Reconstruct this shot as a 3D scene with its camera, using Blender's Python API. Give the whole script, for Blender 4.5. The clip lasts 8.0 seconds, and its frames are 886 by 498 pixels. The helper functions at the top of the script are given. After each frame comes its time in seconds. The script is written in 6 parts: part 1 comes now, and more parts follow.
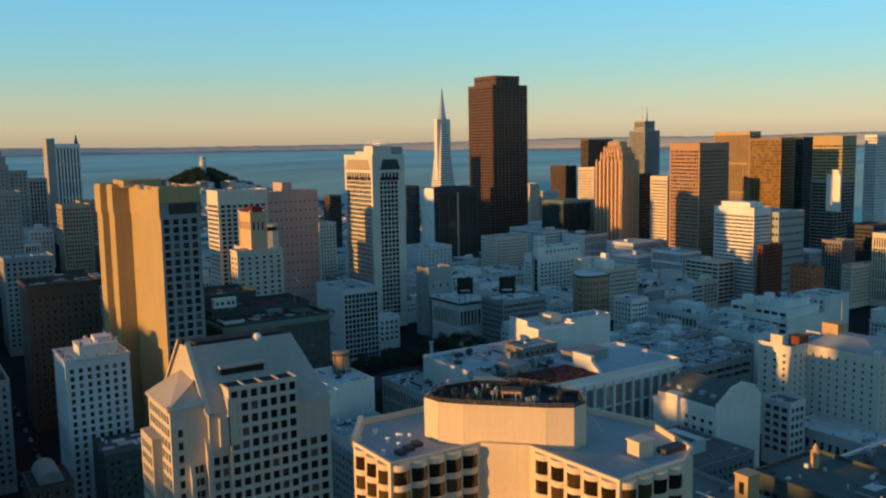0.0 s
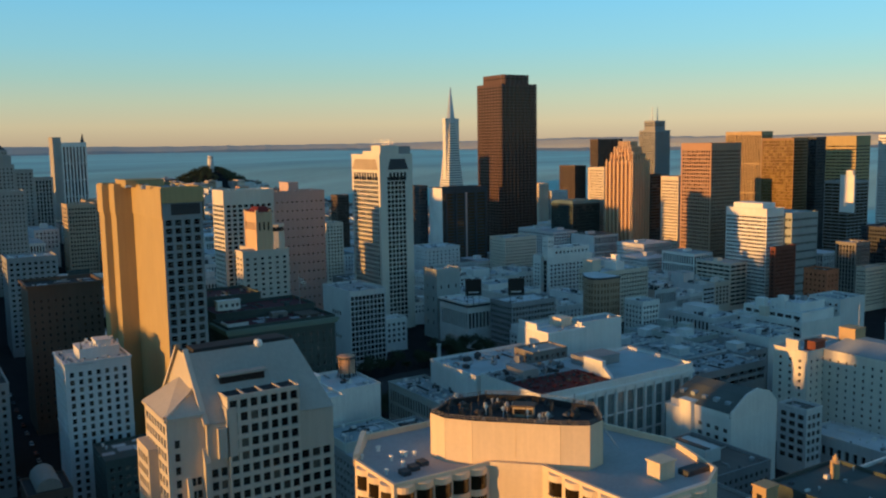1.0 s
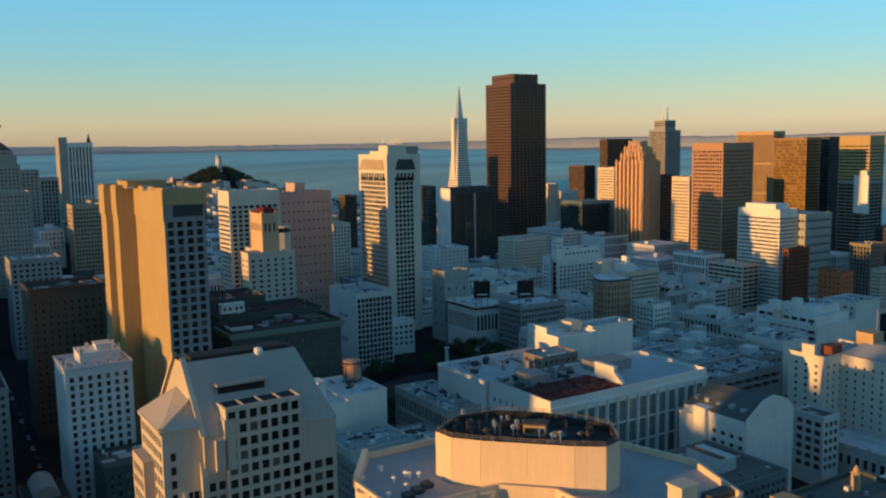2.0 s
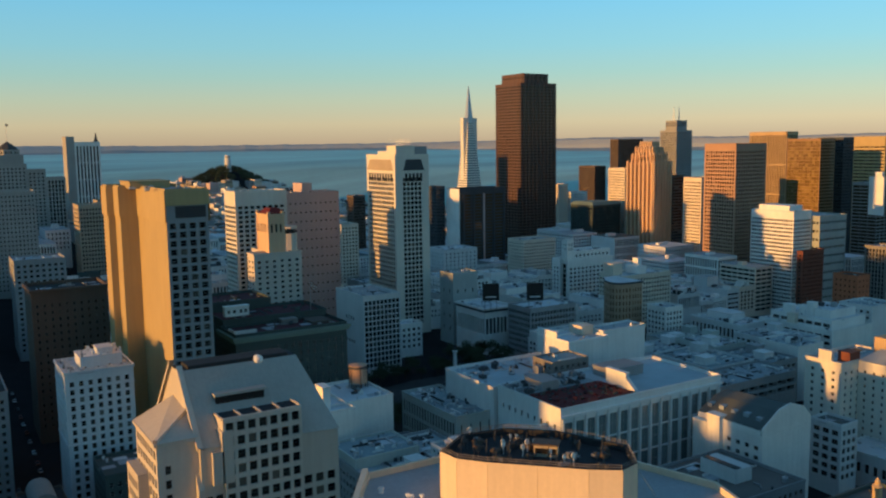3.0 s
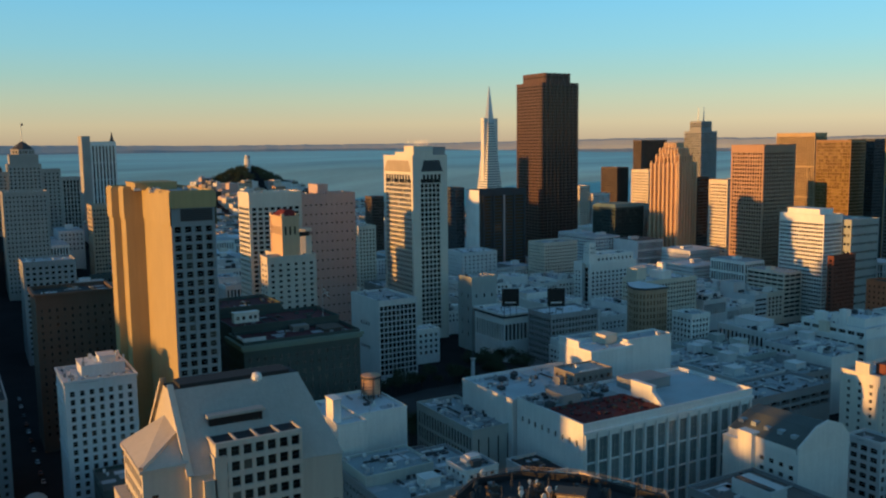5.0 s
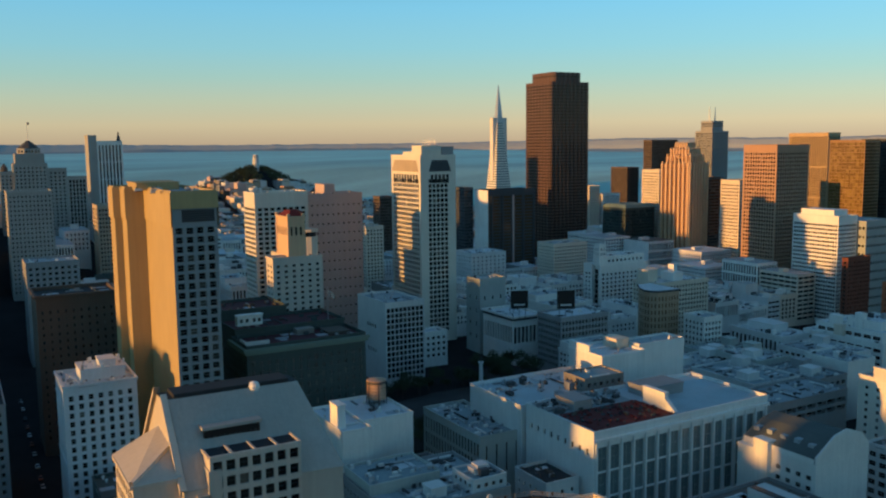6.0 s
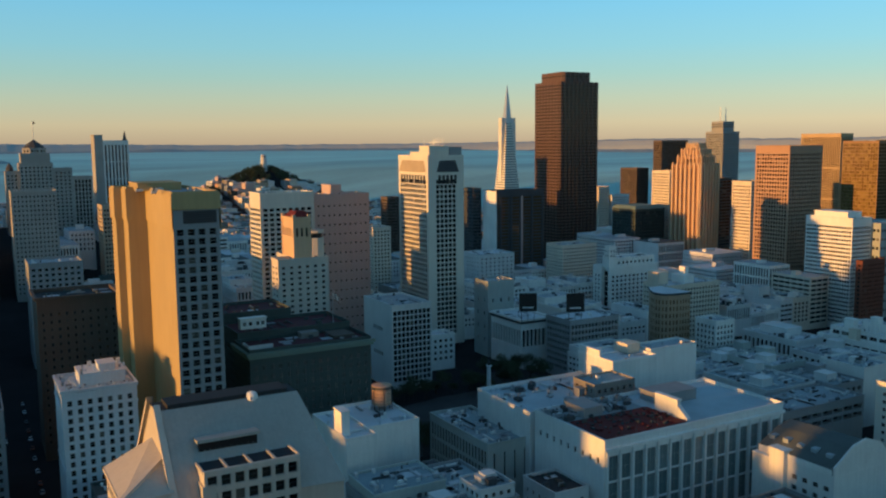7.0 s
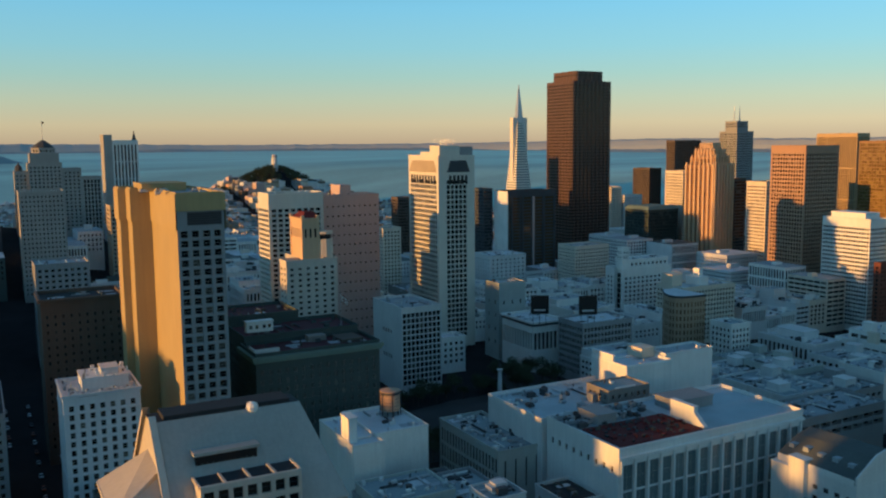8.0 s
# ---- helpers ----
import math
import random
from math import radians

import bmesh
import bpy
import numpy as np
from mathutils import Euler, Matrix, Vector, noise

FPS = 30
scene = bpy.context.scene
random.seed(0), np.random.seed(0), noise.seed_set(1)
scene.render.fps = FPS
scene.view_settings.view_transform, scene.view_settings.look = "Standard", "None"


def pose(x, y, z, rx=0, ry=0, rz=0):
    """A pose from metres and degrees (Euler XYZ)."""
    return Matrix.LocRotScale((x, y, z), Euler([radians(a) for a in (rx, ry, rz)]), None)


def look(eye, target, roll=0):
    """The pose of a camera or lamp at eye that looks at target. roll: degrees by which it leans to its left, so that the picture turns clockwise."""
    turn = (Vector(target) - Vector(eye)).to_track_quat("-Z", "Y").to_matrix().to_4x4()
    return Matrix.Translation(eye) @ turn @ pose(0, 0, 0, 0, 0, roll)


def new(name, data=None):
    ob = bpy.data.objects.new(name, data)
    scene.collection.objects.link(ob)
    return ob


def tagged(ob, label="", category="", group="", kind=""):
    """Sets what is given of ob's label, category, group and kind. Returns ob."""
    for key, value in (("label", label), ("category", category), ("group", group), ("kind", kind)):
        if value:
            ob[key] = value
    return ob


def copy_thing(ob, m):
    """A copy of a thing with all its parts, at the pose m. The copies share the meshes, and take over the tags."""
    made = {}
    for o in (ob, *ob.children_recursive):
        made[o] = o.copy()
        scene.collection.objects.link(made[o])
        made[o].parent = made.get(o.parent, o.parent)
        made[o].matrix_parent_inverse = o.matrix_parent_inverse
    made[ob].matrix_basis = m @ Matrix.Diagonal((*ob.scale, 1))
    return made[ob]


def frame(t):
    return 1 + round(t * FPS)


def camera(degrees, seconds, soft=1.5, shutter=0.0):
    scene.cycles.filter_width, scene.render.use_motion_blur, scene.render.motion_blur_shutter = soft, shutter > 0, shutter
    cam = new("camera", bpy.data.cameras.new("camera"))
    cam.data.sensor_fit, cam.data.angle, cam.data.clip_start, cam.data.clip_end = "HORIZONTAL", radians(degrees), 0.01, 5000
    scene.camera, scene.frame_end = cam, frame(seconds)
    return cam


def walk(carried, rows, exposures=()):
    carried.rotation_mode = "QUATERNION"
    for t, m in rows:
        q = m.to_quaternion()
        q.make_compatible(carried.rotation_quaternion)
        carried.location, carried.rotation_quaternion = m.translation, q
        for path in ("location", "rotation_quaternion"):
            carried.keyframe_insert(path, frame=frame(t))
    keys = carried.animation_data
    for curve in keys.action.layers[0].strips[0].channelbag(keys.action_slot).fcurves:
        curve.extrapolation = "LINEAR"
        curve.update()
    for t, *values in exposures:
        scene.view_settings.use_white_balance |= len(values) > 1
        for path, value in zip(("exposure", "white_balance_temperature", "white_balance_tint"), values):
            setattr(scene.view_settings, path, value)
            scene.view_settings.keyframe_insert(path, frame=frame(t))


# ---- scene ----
cam = camera(53.7, 8.0, soft=2.2)
PATH = [
    (0, (-99.987, -133.296, 171.759), (-98.901, -131.633, 171.519), -1.0),
    (0.5, (-97.5, -129.581, 171.793), (-96.422, -127.914, 171.552), -1.0),
    (1, (-95.028, -125.894, 171.82), (-93.958, -124.221, 171.579), -0.9),
    (1.5, (-92.519, -122.272, 171.904), (-91.457, -120.594, 171.663), -0.9),
    (3, (-85.034, -111.812, 172.125), (-83.999, -110.118, 171.884), -0.8),
    (3.5, (-82.51, -108.396, 172.106), (-81.484, -106.696, 171.865), -0.7),
    (4, (-79.953, -104.89, 172.124), (-78.938, -103.184, 171.883), -0.7),
    (4.5, (-77.416, -101.361, 172.118), (-76.411, -99.648, 171.878), -0.7),
    (6, (-70.047, -90.657, 172.046), (-69.069, -88.928, 171.806), -0.6),
    (6.5, (-67.821, -87.128, 172.017), (-66.852, -85.395, 171.777), -0.6),
    (7, (-65.66, -83.67, 171.956), (-64.699, -81.933, 171.717), -0.5),
    (7.5, (-63.455, -80.2, 171.912), (-62.504, -78.457, 171.673), -0.5),
    (8, (-61.322, -76.777, 171.875), (-60.383, -75.027, 171.636), -0.5),
]
walk(cam, [(t, look(eye, target, roll)) for t, eye, target, roll in PATH], [(0.0, 0.0)])

# ---------------------------------------------------------------- sun and sky
SUN_AZ, SUN_EL = 272.0, 3.3          # degrees from the street grid's north, and above the horizon
world = bpy.data.worlds.new("evening_sky")
scene.world = world
world.use_nodes = True
wn, wl = world.node_tree.nodes, world.node_tree.links
wn.clear()
sky = wn.new("ShaderNodeTexSky")
sky.sky_type, sky.sun_disc = "NISHITA", False
sky.sun_elevation, sky.sun_rotation = radians(SUN_EL), radians(SUN_AZ)
sky.altitude, sky.air_density, sky.dust_density, sky.ozone_density = 170, 1.0, 0.5, 3.0
# the clear-sky model, over an evening haze that is peach at the horizon and turns cyan and blue above
wco, wsep, ramp = wn.new("ShaderNodeTexCoord"), wn.new("ShaderNodeSeparateXYZ"), wn.new("ShaderNodeValToRGB")
stops = [(0.0, (0.55, 0.42, 0.28)), (0.022, (0.68, 0.58, 0.365)), (0.048, (0.56, 0.64, 0.47)), (0.075, (0.41, 0.66, 0.60)), (0.105, (0.31, 0.66, 0.75)), (0.15, (0.235, 0.63, 0.86)), (0.25, (0.07, 0.29, 0.47)), (0.45, (0.064, 0.172, 0.305)), (1.0, (0.07, 0.178, 0.325))]
while len(ramp.color_ramp.elements) < len(stops):
    ramp.color_ramp.elements.new(0.5)
for el, (pos, col) in zip(ramp.color_ramp.elements, stops):
    el.position, el.color = pos, (*col, 1)
wl.new(wco.outputs["Generated"], wsep.inputs[0])
wl.new(wsep.outputs["Z"], ramp.inputs[0])
back, haze, both = wn.new("ShaderNodeBackground"), wn.new("ShaderNodeBackground"), wn.new("ShaderNodeAddShader")
back.inputs["Strength"].default_value = 0.002
haze.inputs["Strength"].default_value = 1.0
wout = wn.new("ShaderNodeOutputWorld")
wl.new(sky.outputs[0], back.inputs[0])
# the sky is dimmest at a right angle to the sun and brighter towards it and away from it
toward, square_of, gain, glow = wn.new("ShaderNodeVectorMath"), wn.new("ShaderNodeMath"), wn.new("ShaderNodeMath"), wn.new("ShaderNodeVectorMath")
toward.operation, square_of.operation, gain.operation, glow.operation = "DOT_PRODUCT", "MULTIPLY", "MULTIPLY_ADD", "SCALE"
toward.inputs[1].default_value = (math.sin(radians(SUN_AZ)), math.cos(radians(SUN_AZ)), 0.0)
gain.inputs[1].default_value, gain.inputs[2].default_value = 0.27, 0.88
wl.new(wco.outputs["Generated"], toward.inputs[0])
wl.new(toward.outputs["Value"], square_of.inputs[0])
wl.new(toward.outputs["Value"], square_of.inputs[1])
wl.new(square_of.outputs[0], gain.inputs[0])
wl.new(ramp.outputs[0], glow.inputs[0])
wl.new(gain.outputs[0], glow.inputs["Scale"])
wl.new(glow.outputs[0], haze.inputs[0])
wl.new(back.outputs[0], both.inputs[0])
wl.new(haze.outputs[0], both.inputs[1])
wl.new(both.outputs[0], wout.inputs[0])

sun_data = bpy.data.lights.new("low_sun", "SUN")
sun_data.energy, sun_data.angle, sun_data.color = 5.0, radians(0.6), (1.0, 0.49, 0.12)
sun = new("low_sun", sun_data)
_az, _el = radians(SUN_AZ), radians(SUN_EL)
sun.matrix_world = look((-900, 0, 400), Vector((-900, 0, 400)) - Vector((math.sin(_az) * math.cos(_el), math.cos(_az) * math.cos(_el), math.sin(_el))))


# ---------------------------------------------------------------- materials
def paint(name, color, rough=0.85, vary=0.18, streak=0.12, bump=0.15, tint=0.06, metal=0.0, gloss=0.4):
    """A weathered wall or roof surface: blotches, fine grain, streaks down the wall, a little relief."""
    m = bpy.data.materials.new(name)
    m.use_nodes = True
    n, l = m.node_tree.nodes, m.node_tree.links
    b = n["Principled BSDF"]
    b.inputs["Roughness"].default_value, b.inputs["Metallic"].default_value = rough, metal
    b.inputs["Specular IOR Level"].default_value = gloss
    co = n.new("ShaderNodeTexCoord")
    def noise_of(scale, detail, stretch=None):
        t = n.new("ShaderNodeTexNoise")
        t.inputs["Scale"].default_value, t.inputs["Detail"].default_value = scale, detail
        if stretch:
            mp = n.new("ShaderNodeMapping")
            mp.inputs["Scale"].default_value = stretch
            l.new(co.outputs["Object"], mp.inputs[0])
            l.new(mp.outputs[0], t.inputs["Vector"])
        else:
            l.new(co.outputs["Object"], t.inputs["Vector"])
        return t.outputs["Fac"]
    def madd(src, k, c):
        t = n.new("ShaderNodeMath")
        t.operation = "MULTIPLY_ADD"
        l.new(src, t.inputs[0])
        t.inputs[1].default_value, t.inputs[2].default_value = k, c
        return t.outputs[0]
    def times(a, c):
        t = n.new("ShaderNodeMath")
        t.operation = "MULTIPLY"
        l.new(a, t.inputs[0])
        l.new(c, t.inputs[1])
        return t.outputs[0]
    big = madd(noise_of(0.07, 4), 2 * vary, 1 - vary)
    fine = madd(noise_of(1.7, 5), 1.2 * vary, 1 - 0.6 * vary)
    runs = madd(noise_of(1.0, 3, (0.9, 0.9, 0.06)), 2 * streak, 1 - streak)
    info = n.new("ShaderNodeObjectInfo")
    each = madd(info.outputs["Random"], 2 * tint, 1 - tint)
    f = times(times(big, fine), times(runs, each))
    mix = n.new("ShaderNodeVectorMath")
    mix.operation = "SCALE"
    mix.inputs[0].default_value = color
    l.new(f, mix.inputs["Scale"])
    l.new(mix.outputs[0], b.inputs["Base Color"])
    if bump:
        bp = n.new("ShaderNodeBump")
        bp.inputs["Strength"].default_value, bp.inputs["Distance"].default_value = bump, 0.05
        l.new(noise_of(3.0, 6), bp.inputs["Height"])
        l.new(bp.outputs[0], b.inputs["Normal"])
    return m


def glazing(name, dark=(0.006, 0.007, 0.009), blind=(0.16, 0.145, 0.12), share=0.18, rough=0.09, island=False):
    """Window glass over a dark room; some panes have blinds drawn behind them."""
    m = bpy.data.materials.new(name)
    m.use_nodes = True
    n, l = m.node_tree.nodes, m.node_tree.links
    b = n["Principled BSDF"]
    src = n.new("ShaderNodeNewGeometry").outputs["Random Per Island"] if island else n.new("ShaderNodeObjectInfo").outputs["Random"]
    r = n.new("ShaderNodeValToRGB")
    r.color_ramp.elements[0].position, r.color_ramp.elements[0].color = 1 - share, (*dark, 1)
    r.color_ramp.elements[1].position, r.color_ramp.elements[1].color = 1.0, (*blind, 1)
    l.new(src, r.inputs[0])
    l.new(r.outputs[0], b.inputs["Base Color"])
    b.inputs["Roughness"].default_value = rough
    b.inputs["IOR"].default_value = 1.5
    return m


WHITE = paint("white_painted_concrete", (0.82, 0.79, 0.74))
PALE = paint("pale_grey_stone", (0.66, 0.65, 0.63))
CREAM = paint("cream_stucco", (0.7, 0.6, 0.485))
TAN = paint("tan_precast_panels", (0.45, 0.335, 0.165), vary=0.1)
BEIGE = paint("beige_brick", (0.42, 0.34, 0.25))
GREY = paint("grey_concrete", (0.3, 0.3, 0.3))
DARKGREY = paint("dark_grey_cladding", (0.07, 0.074, 0.08))
BROWN = paint("brown_brick", (0.115, 0.083, 0.065))
RED = paint("red_brick", (0.2, 0.065, 0.04))
PINK = paint("pink_terracotta", (0.54, 0.40, 0.36), vary=0.1)
GRANITE = paint("polished_red_brown_granite", (0.13, 0.072, 0.056), rough=0.45, vary=0.1, streak=0.04)
OXIDE = paint("red_brown_precast", (0.44, 0.26, 0.17), vary=0.1)
OCHRE = paint("ochre_stone", (0.52, 0.36, 0.2))
QUARTZ = paint("crushed_quartz_panels", (0.72, 0.68, 0.62), vary=0.08)
COPPER = paint("green_copper", (0.17, 0.235, 0.2))
HOTELWHITE = paint("ivory_precast_frame", (0.71, 0.66, 0.57), vary=0.08)
SANDSTONE = paint("golden_terracotta", (0.68, 0.46, 0.29), vary=0.1)
ORANGEBRICK = paint("orange_pink_brick", (0.52, 0.31, 0.19), vary=0.12)
SEAM = paint("grey_beige_metal_roof", (0.39, 0.375, 0.34), rough=0.6)
DARKPAVE = paint("dark_granite_paving", (0.055, 0.055, 0.055), vary=0.4, streak=0.0, gloss=0.15)
STONE = paint("dark_green_grey_stone", (0.07, 0.092, 0.086))
OLDIVORY = paint("weathered_ivory_stone", (0.37, 0.35, 0.32))
STOREWHITE = paint("pale_store_stone", (0.76, 0.755, 0.73))
PIERGREY = paint("grey_precast_piers", (0.28, 0.295, 0.3), vary=0.1)
PRECAST = paint("grey_beige_precast", (0.54, 0.485, 0.415), vary=0.1)
COOLWHITE = paint("cool_white_paint", (0.66, 0.67, 0.68))
STOREBROWN = paint("dull_brown_panels", (0.4, 0.265, 0.175), rough=0.6)
HOTELCREAM = paint("warm_cream_precast", (0.75, 0.6, 0.435), vary=0.12)
BAYBROWN = paint("red_brown_window_bays", (0.42, 0.22, 0.13), vary=0.12)
TAUPE = paint("taupe_cream_stone", (0.6, 0.53, 0.455))
# orange-red brightened to stand for low sun that misses this wall
MURAL = paint("orange_red_sunlit_wall", (0.5, 0.15, 0.07), vary=0.35)
DIMGREEN = paint("dim_green_grey_render", (0.38, 0.41, 0.395))
GREENGREY = paint("pale_green_grey_concrete", (0.46, 0.48, 0.44))
BRONZE = paint("bronze_panels", (0.3, 0.17, 0.085), rough=0.5)
ROOFGREY = paint("grey_gravel_roof", (0.38, 0.4, 0.42), vary=0.32, streak=0.0)
ROOFPALE = paint("pale_coated_roof", (0.6, 0.62, 0.64), vary=0.28, streak=0.0)
ROOFFELT = paint("green_grey_felt_roof", (0.1, 0.115, 0.11), vary=0.35, streak=0.0)
ROOFBLUE = paint("pale_blue_coated_roof", (0.44, 0.5, 0.53), vary=0.3, streak=0.0)
ROOFTEAL = paint("blue_green_coated_roof", (0.27, 0.325, 0.34), vary=0.4, streak=0.0)
ROOFSLATE = paint("blue_grey_felt_roof", (0.34, 0.38, 0.4), vary=0.35, streak=0.0)
ROOFDARK = paint("dark_tar_roof", (0.035, 0.035, 0.038), vary=0.3, streak=0.0)
SLATE = paint("weathered_grey_stone", (0.25, 0.23, 0.21))
ROOFWINE = paint("dark_wine_roof", (0.085, 0.02, 0.026), vary=0.3, streak=0.0)
ROOFBROWN = paint("brown_gravel_roof", (0.17, 0.15, 0.135), vary=0.3, streak=0.0)
ROOFRED = paint("dark_red_roof_deck", (0.14, 0.018, 0.016), vary=0.25, streak=0.0)
ASPHALT = paint("street_asphalt", (0.026, 0.026, 0.028), rough=0.95, vary=0.3, streak=0.0, gloss=0.06)
METAL = paint("galvanised_metal", (0.5, 0.52, 0.54), rough=0.45, metal=0.6)
BLACK = paint("black_panel", (0.012, 0.012, 0.014), rough=0.4)
RUST = paint("rusty_tank_staves", (0.55, 0.35, 0.24), streak=0.3)
BARK = paint("bark", (0.08, 0.06, 0.045))
LEAF = paint("evergreen_leaves", (0.04, 0.055, 0.025), vary=0.4, streak=0.0, tint=0.2)
GLASS = glazing("window_glass")
GLASSJ = glazing("far_window_glass", island=True)
PALEGLASS = glazing("store_glass", (0.13, 0.175, 0.18), (0.24, 0.28, 0.28), 0.7, 0.2)
OLDGLASS = glazing("dull_green_old_glass", (0.02, 0.026, 0.025), (0.12, 0.13, 0.115), 0.3, 0.2)
BROWNGLASS = glazing("brown_store_glass", (0.14, 0.085, 0.05), (0.26, 0.16, 0.09), 0.6, 0.25)
DARKGLASS = glazing("bronze_tinted_glass", (0.025, 0.017, 0.009), (0.1, 0.065, 0.03), 0.5, 0.06)
GOLDGLASS = glazing("gold_tinted_glass", (0.16, 0.1, 0.03), (0.3, 0.2, 0.07), 0.6, 0.12, island=True)
FRAME = paint("window_frame_paint", (0.5, 0.48, 0.44), rough=0.6)


# ---------------------------------------------------------------- building tools
class Mesh:
    """Collects faces, with a material each."""

    def __init__(self):
        self.v, self.f, self.m, self.mats = [], [], [], []

    def slot(self, mat):
        if mat not in self.mats:
            self.mats.append(mat)
        return self.mats.index(mat)

    def face(self, pts, mat):
        k = len(self.v)
        self.v += [tuple(p) for p in pts]
        self.f.append(tuple(range(k, k + len(pts))))
        self.m.append(self.slot(mat))

    def box(self, x0, x1, y0, y1, z0, z1, mat, bottom=True):
        k = len(self.v)
        self.v += [(x0, y0, z0), (x1, y0, z0), (x1, y1, z0), (x0, y1, z0), (x0, y0, z1), (x1, y0, z1), (x1, y1, z1), (x0, y1, z1)]
        fs = [(4, 5, 6, 7), (0, 1, 5, 4), (1, 2, 6, 5), (2, 3, 7, 6), (3, 0, 4, 7)] + ([(3, 2, 1, 0)] if bottom else [])
        for f in fs:
            self.f.append(tuple(k + i for i in f))
            self.m.append(self.slot(mat))

    def prism(self, outline, z0, z1, mat, top=None, cap=True):
        """An upright prism over an outline that runs counter-clockwise."""
        n = len(outline)
        for i in range(n):
            a, c = outline[i], outline[(i + 1) % n]
            self.face([(*a, z0), (*c, z0), (*c, z1), (*a, z1)], mat)
        if cap:
            self.face([(*p, z1) for p in outline], top or mat)

    def loft(self, rings, mat, cap=True):
        """Skin between rings of equal count, from the lowest up."""
        n = len(rings[0])
        for lo, hi in zip(rings, rings[1:]):
            for i in range(n):
                j = (i + 1) % n
                self.face([lo[i], lo[j], hi[j], hi[i]], mat)
        if cap:
            self.face(rings[-1], mat)

    def data(self, name):
        me = bpy.data.meshes.new(name)
        me.from_pydata(self.v, [], self.f)
        for m in self.mats:
            me.materials.append(m)
        me.polygons.foreach_set("material_index", self.m)
        me.update()
        return me


def ring(cx, cy, r, z, n=12, turn=0.0):
    return [(cx + r * math.cos(turn + 2 * math.pi * i / n), cy + r * math.sin(turn + 2 * math.pi * i / n), z) for i in range(n)]


def thing(name, label, category, at, group="", kind=""):
    ob = new(name)
    ob.location = at
    ob.empty_display_size = 1
    return tagged(ob, label, category, group, kind)


def part(name, mesh, parent, label="", kind="", at=(0, 0, 0), turn=0.0):
    me = mesh if isinstance(mesh, bpy.types.Mesh) else mesh.data(name)
    ob = new(name, me)
    ob.parent = parent
    ob.matrix_parent_inverse = Matrix.Translation(-parent.location)
    ob.location, ob.rotation_euler = at, (0, 0, turn)
    return tagged(ob, label, "", "", kind)


def solid(name, mesh, label, category, at=(0, 0, 0), group="", kind="", turn=0.0):
    """A thing that is one mesh."""
    ob = new(name, mesh if isinstance(mesh, bpy.types.Mesh) else mesh.data(name))
    ob.location, ob.rotation_euler = at, (0, 0, turn)
    return tagged(ob, label, category, group, kind)


def limb_bar(mesh, a, b, r, mat):
    """A thin square bar from a to b."""
    z = (b - a).normalized()
    x = z.orthogonal().normalized() * r
    y = z.cross(x)
    mesh.loft([[o - x - y, o + x - y, o + x + y, o - x + y] for o in (a, b)], mat)


_window_meshes = {}


def window_mesh(w, h, glass, frame_mat, bars):
    """A glazed window that faces -y, its lower middle at the origin: pane, frame and glazing bars."""
    key = (round(w, 1), round(h, 1), glass.name, frame_mat.name, bars)
    if key not in _window_meshes:
        w, h = key[0], key[1]
        t = 0.1
        if bars:
            xs = [-w / 2, -w / 2 + t, w / 2 - t, w / 2] if bars < 2 else [-w / 2, -w / 2 + t, -t / 2, t / 2, w / 2 - t, w / 2]
            zs = [0, t, h * 0.5 - t / 2, h * 0.5 + t / 2, h - t, h]
        else:
            xs, zs = [-w / 2, w / 2], [0, h]
        me = bpy.data.meshes.new("window")
        cols = len(xs)
        me.from_pydata([(x, 0, z) for z in zs for x in xs], [], [(j * cols + i, j * cols + i + 1, (j + 1) * cols + i + 1, (j + 1) * cols + i) for j in range(len(zs) - 1) for i in range(cols - 1)])
        me.materials.append(glass)
        me.materials.append(frame_mat)
        me.polygons.foreach_set("material_index", [0 if not bars or (i % 2 and j % 2) else 1 for j in range(len(zs) - 1) for i in range(cols - 1)])
        me.update()
        _window_meshes[key] = me
    return _window_meshes[key]


class Style:
    """How a facade is divided: bay and storey in metres, the share of each that is glass, depth of the reveal."""

    def __init__(self, bay=3.2, storey=3.4, w=0.5, h=0.5, deep=0.3, side=0.8, top=1.6, base=5.0, glass=None, bars=1, sill=0.0):
        self.bay, self.storey, self.w, self.h, self.deep, self.side, self.top, self.base = bay, storey, w, h, deep, side, top, base
        self.glass, self.bars, self.sill = glass or GLASS, bars, sill


